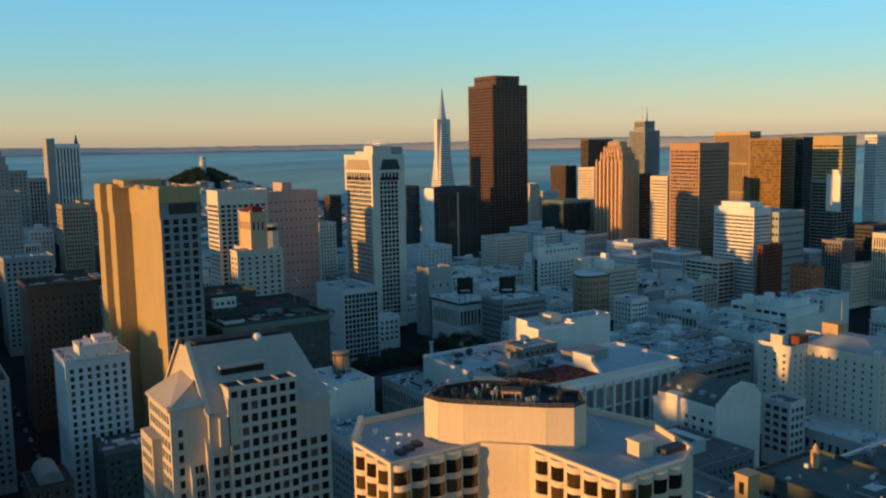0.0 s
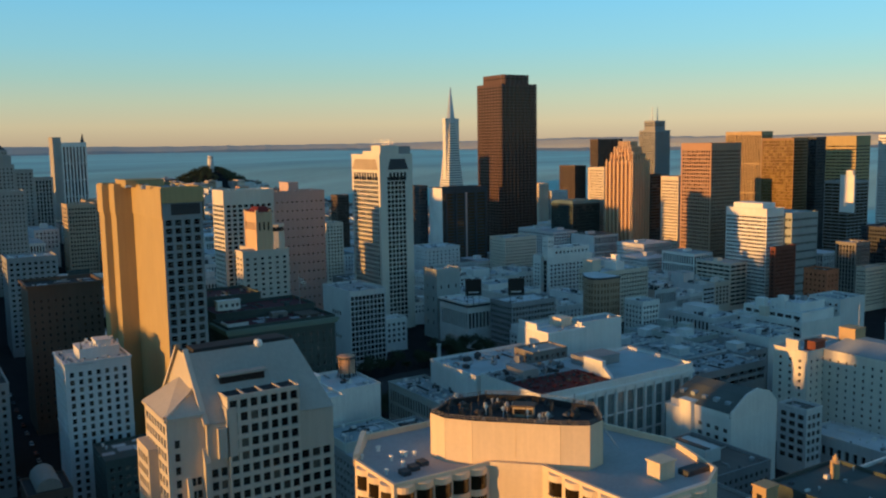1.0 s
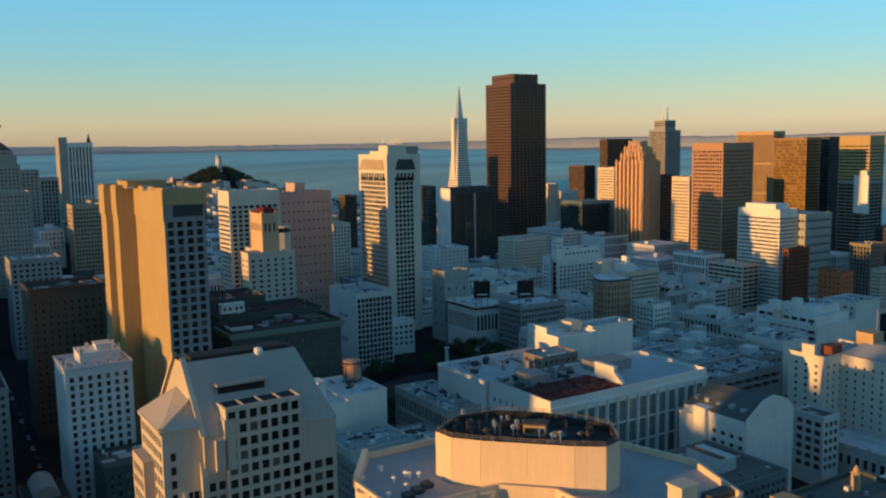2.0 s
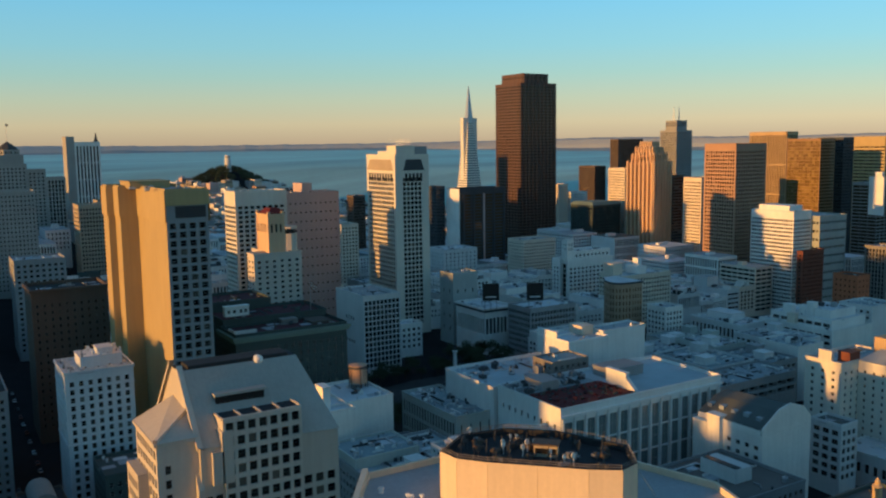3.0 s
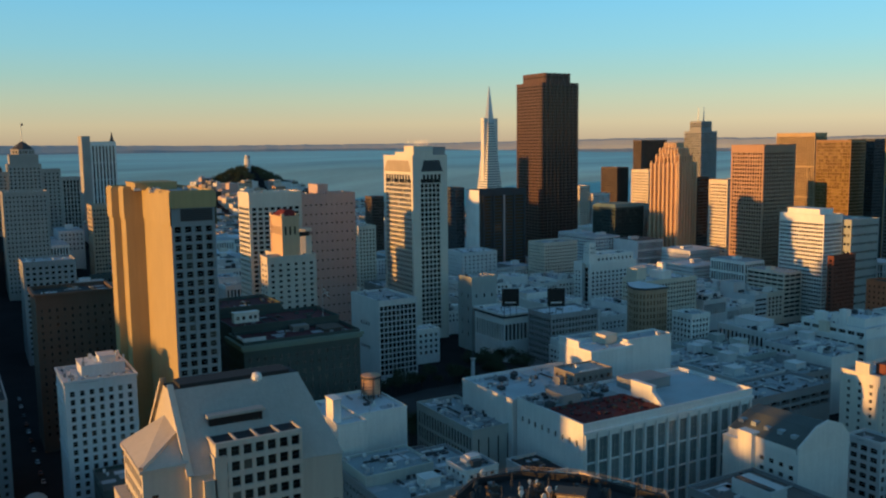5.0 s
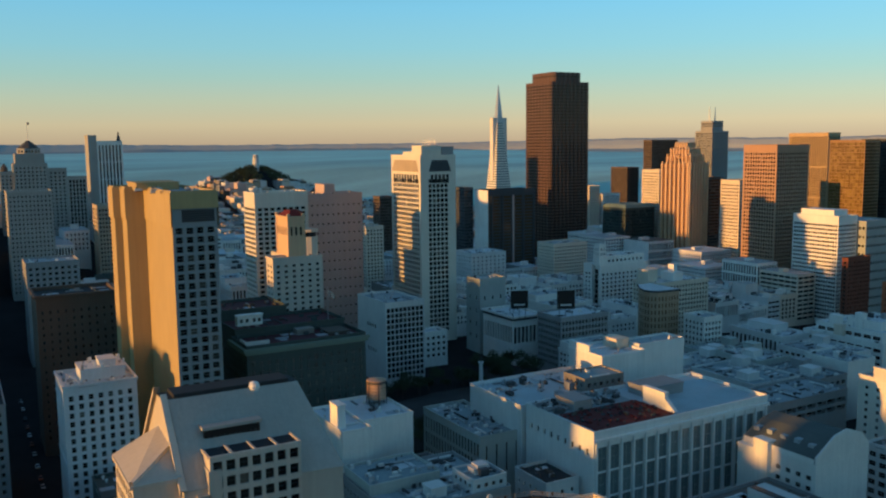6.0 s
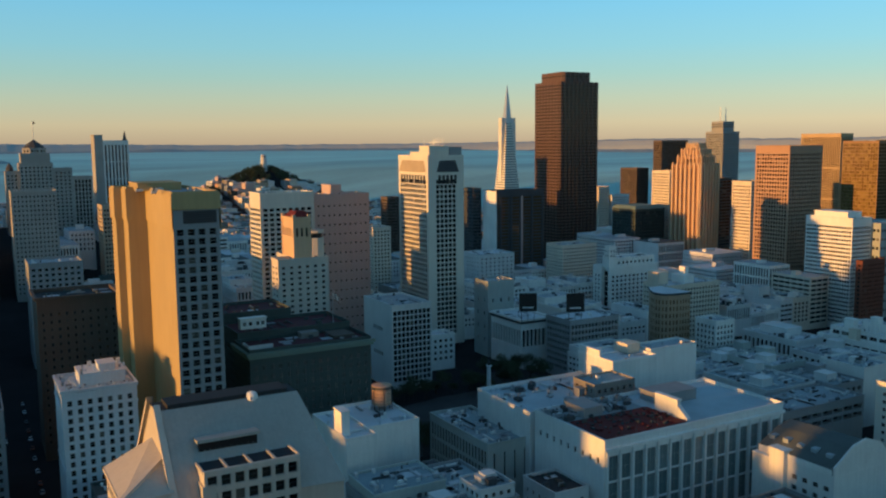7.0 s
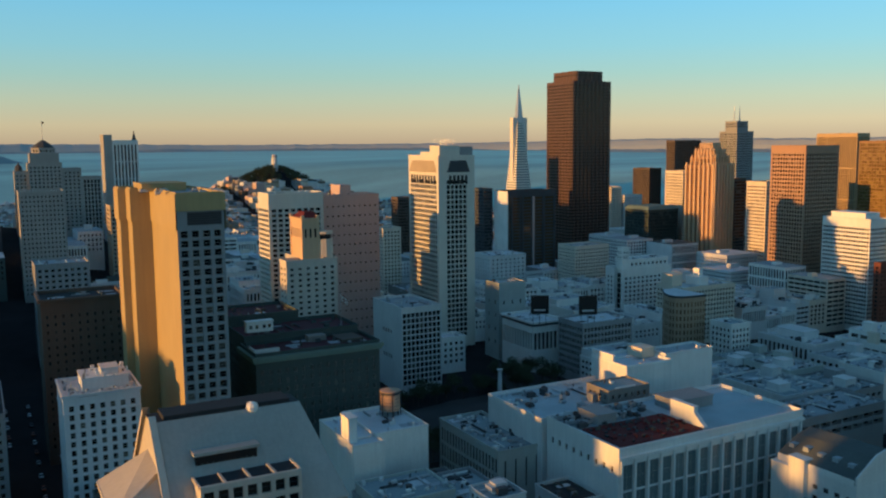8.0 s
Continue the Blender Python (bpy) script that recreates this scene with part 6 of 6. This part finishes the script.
m.box(129.7, 136.3, 40.7, 46.3, 62.503, 63.2, OCHRE)
m.box(129.94, 129.995, 42.4, 44.4, 56.5, 60.5, BLACK)
solid("roof_house", m, "ochre stair tower rising from a dark roof", "roof house")


# ---------------------------------------------------------------- small houses filling the blocks
claim(556, 660, 296, 362)                # the broad street stays open
def free(x0, x1, y0, y1):
    return all(x1 <= a or x0 >= b or y1 <= c or y0 >= d for a, b, c, d in USED)


def make_car(color, body_label):
    """A saloon car heading north: body, cabin of glass, roof, wheels with rims, lamps."""
    ob = thing("car", body_label, "car", (0, 0, 0), "parked cars")
    m = Mesh()
    prof = [(-2.2, 0.35), (-2.2, 0.75), (-1.2, 0.9), (1.3, 0.95), (2.2, 0.85), (2.25, 0.4)]
    for (ya, za), (yb, zb) in zip(prof, prof[1:] + prof[:1]):
        m.face([(-0.88, ya, za), (-0.88, yb, zb), (0.88, yb, zb), (0.88, ya, za)], color)
    m.face([(-0.88, ya, za) for ya, za in reversed(prof)], color)
    m.face([(0.88, ya, za) for ya, za in prof], color)
    part("body", m, ob)
    g = Mesh()
    g.loft([[(-0.84, -1.1, 0.9), (0.84, -1.1, 0.9), (0.84, 1.6, 0.95), (-0.84, 1.6, 0.95)], [(-0.66, -0.5, 1.4), (0.66, -0.5, 1.4), (0.66, 1.0, 1.42), (-0.66, 1.0, 1.42)]], GLASSJ)
    part("cabin_glass", g, ob)
    r = Mesh()
    r.box(-0.67, 0.67, -0.52, 1.02, 1.42, 1.47, color)
    part("roof", r, ob)
    for x in (-0.8, 0.8):
        for y in (-1.4, 1.4):
            w = Mesh()
            for side in (-0.1, 0.1):
                w.face([(x + side, y + 0.33 * math.cos(k * math.pi / 5), 0.33 + 0.33 * math.sin(k * math.pi / 5)) for k in range(10)], BLACK)
            for k in range(10):
                a, b = k * math.pi / 5, (k + 1) * math.pi / 5
                w.face([(x - 0.1, y + 0.33 * math.cos(a), 0.33 + 0.33 * math.sin(a)), (x + 0.1, y + 0.33 * math.cos(a), 0.33 + 0.33 * math.sin(a)), (x + 0.1, y + 0.33 * math.cos(b), 0.33 + 0.33 * math.sin(b)), (x - 0.1, y + 0.33 * math.cos(b), 0.33 + 0.33 * math.sin(b))], BLACK)
            part("wheel", w, ob)
    return ob


def street_cars():
    rnd = random.Random(44)
    kinds = [make_car(GREY, "grey saloon car parked by the kerb"), make_car(DARKGREY, "dark grey saloon car parked by the kerb"), make_car(METAL, "silver saloon car parked by the kerb"), make_car(RED, "dull red saloon car parked by the kerb")]
    n = 0
    spots = [(x, y, 0) for x in (-53.4, -42.6) for y in np.arange(283, 430, 13.0)] + [(x, y, 90) for y in (257.0,) for x in np.arange(104, 236, 12.0)] + [(x, y, 0) for x in (98, 108.5) for y in np.arange(270, 360, 12.0)]
    for x, y, r in spots:
        if rnd.random() < 0.25:
            continue
        y2, x2 = y + (rnd.uniform(-2, 2) if not r else 0), x + (rnd.uniform(-2, 2) if r else 0)
        at = pose(x2, y2, land(x2, y2) + 0.06, 0, 0, r)
        if n < 4:
            kinds[n].matrix_basis = at
        else:
            copy_thing(rnd.choice(kinds), at)
        n += 1


street_cars()

WALLS = (WHITE, WHITE, WHITE, PALE, PALE, CREAM, WHITE, WHITE, PALE)


def fill(x0, x1, y0, y1, lot, hmin, hmax, seed, joined=None, walls=None, bx=120, by=87, px=140, py=105):
    """Rows of lots along the streets. With a joined mesh the far houses go into it, else each is a thing."""
    rnd = random.Random(seed)
    y = y0
    while y < y1:
        ye = min(y + by, y1)
        x = x0
        while x < x1:
            xe = min(x + bx, x1)
            for (a, b) in ((y, (y + ye) / 2), ((y + ye) / 2, ye)):
                s = x
                while s < xe - 6:
                    w = min(rnd.uniform(0.6, 1.4) * lot, xe - s)
                    if w > 6 and free(s, s + w, a, b):
                        house(s, s + w, a, b, rnd, rnd.uniform(hmin, hmax), joined, walls)
                    s += w
            x += px
        y += py


def house(s, e, a, b, rnd, h, joined, walls=None):
    """One city lot: plain, blank-sided, stepped or with a taller back part."""
    g = max(land(s, a), land(e, b), land(s, b), land(e, a))
    if g < 1.5:
        return
    mat = rnd.choice((BEIGE, SLATE)) if rnd.random() < 0.05 else rnd.choice(walls or WALLS)
    roof = rnd.choice((ROOFGREY, ROOFPALE, ROOFPALE, ROOFGREY, ROOFSLATE, ROOFFELT))
    d, z0 = rnd.uniform(0, 4), low(s, e, a, b)
    kind = rnd.random()
    if kind < 0.25:
        st = Style(rnd.uniform(5, 8), rnd.uniform(3.5, 4.2), 0.9, rnd.uniform(0.4, 0.55), 0.3, top=1.3, base=4 + g - z0, bars=0)
    elif kind < 0.5:
        st = Style(rnd.uniform(2.2, 3), rnd.uniform(6, 11), rnd.uniform(0.4, 0.6), 0.8, 0.4, top=1.8, base=4 + g - z0)
    else:
        st = Style(rnd.uniform(2.6, 4.6), rnd.uniform(3.3, 4.2), rnd.uniform(0.32, 0.6), rnd.uniform(0.38, 0.6), 0.3, top=rnd.uniform(1, 3), base=4 + g - z0)
    west = BLANK if rnd.random() < 0.45 else st
    BLANK.far = GLASSJ
    st.far = GLASSJ
    x0, x1, y0, y1 = s + 0.15, e - 0.15, a + d * 0.3, b - d
    out = rect(x0, x1, y0, y1)
    q, up = rnd.uniform(0.1, 0.6), rnd.uniform(2, 4)
    w = e - s
    back_up = rnd.uniform(4, 9) if rnd.random() < 0.35 and y1 - y0 > 14 else 0
    ym = y0 + (y1 - y0) * rnd.uniform(0.35, 0.6)
    if joined is None:
        pale = mat in (WHITE, PALE, CREAM)
        ob = thing("small_building", "pale low city building with a flat roof" if pale else "darker low city building with a flat roof", "building", ((s + e) / 2, (a + b) / 2, z0), "low city buildings")
        tier(ob, out, z0, g + h, west, mat, roof, rnd.uniform(0.5, 1.3), single=False, south=st, plant=2, cornice=rnd.choice((0, 0, 0.4)))
        if back_up:
            tier(ob, rect(x0 + 0.4, x1 - 0.4, ym, y1 - 0.4), g + h - 0.25, g + h + back_up, west, mat, roof, 0.7, single=False, plant=1)
        elif rnd.random() < 0.85:
            penthouse(ob, s + w * q, s + w * (q + 0.3), y0 + 5, y0 + 10, g + h - 0.3, g + h + up, rnd.choice((mat, PALE, WHITE)))
    else:
        for p, q2 in zip(out, out[1:] + out[:1]):
            if q2[0] > p[0]:
                facade(joined, mat, p, q2, z0, g + h, st, None, joined)
            elif q2[1] < p[1]:
                facade(joined, mat, p, q2, z0, g + h, west, None, joined)
            else:
                joined.face([(*p, z0), (*q2, z0), (*q2, g + h), (*p, g + h)], mat)
        joined.face([(*p, g + h) for p in out], roof)
        if rnd.random() < 0.7:
            joined.box(s + w * q, s + w * (q + 0.3), (y0 + y1) / 2 - 3, (y0 + y1) / 2 + 2, g + h + 0.003, g + h + up, mat)


def clump(m, c, r, n, rnd, mat, size):
    """n small leaf sprays scattered through a lumpy ball."""
    for i in range(n):
        d = Vector((rnd.gauss(0, 1), rnd.gauss(0, 1), rnd.gauss(0, 0.8)))
        d = d.normalized() * r * rnd.random() ** 0.4
        u = Vector((rnd.gauss(0, 1), rnd.gauss(0, 1), rnd.gauss(0, 1))).normalized() * size * rnd.uniform(0.6, 1.3)
        v = u.orthogonal().normalized() * size * rnd.uniform(0.5, 1.0)
        o = Vector(c) + d
        m.face([o - u, o - v * 0.6, o + u, o + v * 0.6], mat)


def limb(m, a, b, r0, r1, mat, n=6):
    a, b = Vector(a), Vector(b)
    z = (b - a).normalized()
    x = z.orthogonal().normalized()
    y = z.cross(x)
    rings = [[o + (x * math.cos(2 * math.pi * i / n) + y * math.sin(2 * math.pi * i / n)) * r for i in range(n)] for o, r in ((a, r0), (b, r1))]
    m.loft(rings, mat)


def make_tree(h, rnd):
    ob = thing("tree", "dark leafy evergreen street tree", "tree", (0, 0, 0), "trees round the square")
    t, c = Mesh(), Mesh()
    limb(t, (0, 0, 0), (0, 0, h * 0.5), 0.28, 0.17, BARK)
    for k in range(6):
        a = k * 1.1 + rnd.random()
        tip = Vector((math.cos(a) * h * 0.25, math.sin(a) * h * 0.25, h * rnd.uniform(0.55, 0.8)))
        limb(t, (0, 0, h * rnd.uniform(0.35, 0.5)), tip, 0.13, 0.05, BARK, 5)
        clump(c, tip, h * 0.22, 70, rnd, LEAF, h * 0.045)
    clump(c, (0, 0, h * 0.8), h * 0.24, 110, rnd, LEAF, h * 0.045)
    part("trunk", t, ob)
    part("crown", c, ob)
    return ob


def square():
    """The paved square with its column, among trees."""
    x0, x1, y0, y1 = 114, 232, 268, 362
    claim(x0, x1, y0, y1, 8)
    rnd = random.Random(21)
    z = 26.2
    m = Mesh()
    m.box(x0, x1, y0, y1, land(x0, y0) - 3, z, DARKPAVE)
    m.box(x0 + 14, x1 - 14, y0 + 14, y1 - 14, z + 0.003, z + 0.45, DARKPAVE)
    solid("plaza_pavement", m, "dark paved square with low steps", "pavement", kind="structure")
    m = Mesh()
    m.box(204, x1 + 5, 322, y1 + 2, land(x0, y0) - 3, z + 5, DARKPAVE)
    solid("plaza_terrace", m, "dark stone terrace at the corner of the square", "pavement", kind="structure")
    ob = thing("monument_column", "tall stone column with a dark finial on a plinth", "monument", (193, 331, z))
    b = Mesh()
    b.box(189.5, 196.5, 327.5, 334.5, z, z + 1.2, PALE)
    b.box(190.6, 195.4, 328.6, 333.4, z + 1.203, z + 4.0, PALE)
    part("plinth", b, ob)
    c = Mesh()
    c.loft([ring(193, 331, 1.35, z + 4.003, 14), ring(193, 331, 1.2, z + 12, 14), ring(193, 331, 1.0, z + 18.5, 14), ring(193, 331, 1.6, z + 19.3, 14), ring(193, 331, 1.6, z + 19.9, 14)], PALE)
    part("shaft", c, ob)
    f = Mesh()
    f.loft([ring(193, 331, 0.6, z + 19.903, 8), ring(193, 331, 0.45, z + 21, 8), ring(193, 331, 0.7, z + 22, 8), ring(193, 331, 0.15, z + 23.6, 8)], DARKGREY)
    part("finial", f, ob)
    first = [make_tree(h, rnd) for h in (10.0, 12.5, 8.5)]
    spots = []
    for k in range(92):
        side = k % 4
        if side == 0:
            p = (rnd.uniform(x0 + 2, x1 - 2), y0 + rnd.uniform(2, 16))
        elif side == 1:
            p = (rnd.uniform(x0 + 2, x1 - 2), y1 - rnd.uniform(2, 16))
        elif side == 2:
            p = (x0 + rnd.uniform(2, 16), rnd.uniform(y0, y1))
        else:
            p = (x1 - rnd.uniform(2, 44), rnd.uniform(y0, y1))
        if (p[0] - 185) ** 2 + (p[1] - 318) ** 2 < 27 ** 2:
            p = (rnd.uniform(x0 + 2, x1 - 30), y0 + rnd.uniform(2, 14))
        spots.append(p)
    for k in range(20):
        spots.append((rnd.uniform(206, x1 + 3), rnd.uniform(324, y1)))
    for k, (x, y) in enumerate(spots):
        at = pose(x, y, z + (5 if x > 204 and y > 322 else 0), 0, 0, rnd.uniform(0, 360))
        if k < 3:
            first[k].matrix_basis = at
        else:
            copy_thing(first[k % 3], at)


square()


def tower_hill():
    ob = thing("hill_tower", "slim fluted white tower on a wooded hill", "tower", (563, 1913, 90))
    m = Mesh()
    flutes = lambda r, zz: [(563 + (r + (0.5 if i % 2 else 0)) * math.cos(math.pi * i / 16), 1913 + (r + (0.5 if i % 2 else 0)) * math.sin(math.pi * i / 16), zz) for i in range(32)]
    m.loft([flutes(6.9, 88), flutes(6.6, 142)], PALE)
    part("shaft", m, ob)
    c = Mesh()
    c.loft([ring(563, 1913, 6.1, 142.003, 20), ring(563, 1913, 5.9, 150, 20)], PALE)
    part("lantern", c, ob)
    for i in range(8):
        a = i * math.pi / 4
        g = Mesh()
        g.box(-0.9, 0.9, -0.15, 0.15, 0, 4.5, BLACK)
        part("arch_opening", g, ob, at=(563 + 6.05 * math.cos(a), 1913 + 6.05 * math.sin(a), 143.6), turn=a + math.pi / 2)
    rnd = random.Random(33)
    m = Mesh()
    k = 0
    while k < 460:
        x, y = rnd.gauss(562, 54), rnd.gauss(1905, 60)
        if abs(x - 563) < 9 and y < 1920:
            continue
        k += 1
        g, h = land(x, y), rnd.uniform(8, 15)
        limb(m, (x, y, g - 1), (x, y, g + h * 0.6), 0.5, 0.2, BARK, 4)
        for q in range(4):
            clump(m, (x + rnd.uniform(-3, 3), y + rnd.uniform(-3, 3), g + h * rnd.uniform(0.5, 0.95)), h * 0.25, 14, rnd, LEAF, 1.7)
    solid("hill_trees", m, "dark woods covering the steep hill", "trees", kind="stuff")
    claim(495, 640, 1845, 2010)


tower_hill()
far_city = Mesh()
fill(248, 560, 152, 330, 26, 12, 22, 3)
fill(300, 560, 405, 600, 22, 13, 30, 23)
fill(248, 300, 420, 600, 22, 12, 22, 24)
# dark rows mostly out of view, added to shut sky light from the street
fill(-200, -64, 150, 560, 34, 34, 48, 25, far_city, (BROWN, STONE, DARKGREY, SLATE))
fill(-20, 88, 376, 600, 26, 12, 22, 6, None, (GREY, SLATE, PALE, BEIGE, STONE))
fill(108, 240, 500, 640, 28, 14, 24, 7)
fill(248, 560, 610, 1000, 26, 14, 30, 13, far_city)
fill(-24, 240, 640, 1010, 24, 12, 26, 14, far_city)
fill(-200, -44, 610, 1010, 30, 20, 40, 26, far_city, (BROWN, STONE, DARKGREY, SLATE))
fill(560, 1100, 300, 1000, 34, 18, 55, 8, far_city)
solid("distant_buildings", far_city, "crowded pale buildings of the downtown blocks", "buildings", kind="stuff")
north = Mesh()
fill(-150, 1250, 1010, 2250, 18, 7, 17, 9, north, (WHITE, PALE, CREAM, BEIGE, SLATE, PINK, GREY, ORANGEBRICK, PALE, BROWN), bx=100, by=60, px=120, py=78)
solid("distant_houses", north, "small pale houses crowding the far slopes", "houses", kind="stuff")

# unseen blocks added to the west; their tops decide where the low sun reaches
SUN_BLOCKS = [(-157, -123, 100), (-117, -83, 95), (-77, -43, 96), (-37, -3, 90), (3, 37, 97), (43, 58, 108), (59, 77, 94), (83, 117, 117), (118, 153, 119), (154, 162, 92), (163, 167.5, 118), (168, 186, 97), (187, 222, 110), (223, 233, 102), (234, 240, 108), (241, 268, 106.5), (269, 292, 114), (288, 322, 119), (318, 352, 128), (353, 387, 133), (393, 427, 134), (433, 467, 124), (473, 507, 117), (508, 542, 121), (543, 577, 116), (583, 617, 120), (623, 657, 117), (663, 697, 122), (703, 737, 120), (743, 777, 126), (783, 817, 134), (823, 857, 136), (863, 897, 150), (903, 937, 150)]
for k, (a, b, top) in enumerate(SUN_BLOCKS):
    if a > 300 and k + 1 < len(SUN_BLOCKS):
        b = SUN_BLOCKS[k + 1][0] - 0.2              # blocks closed up, so no sun slips between them
    ob = block("ridge_apartments", "unseen pale block added to shade the city from the low sun", -585, -555, a, b, top + 0.8 * math.sin(k * 2.3), PUNCH, (WHITE, PALE, CREAM)[k % 3], ROOFGREY, "building", 1.0, single=False, group="western ridge houses")
    penthouse(ob, -576, -566, a + (b - a) * 0.3, a + (b - a) * 0.55, top - 1.5, top + 2.0, PALE)
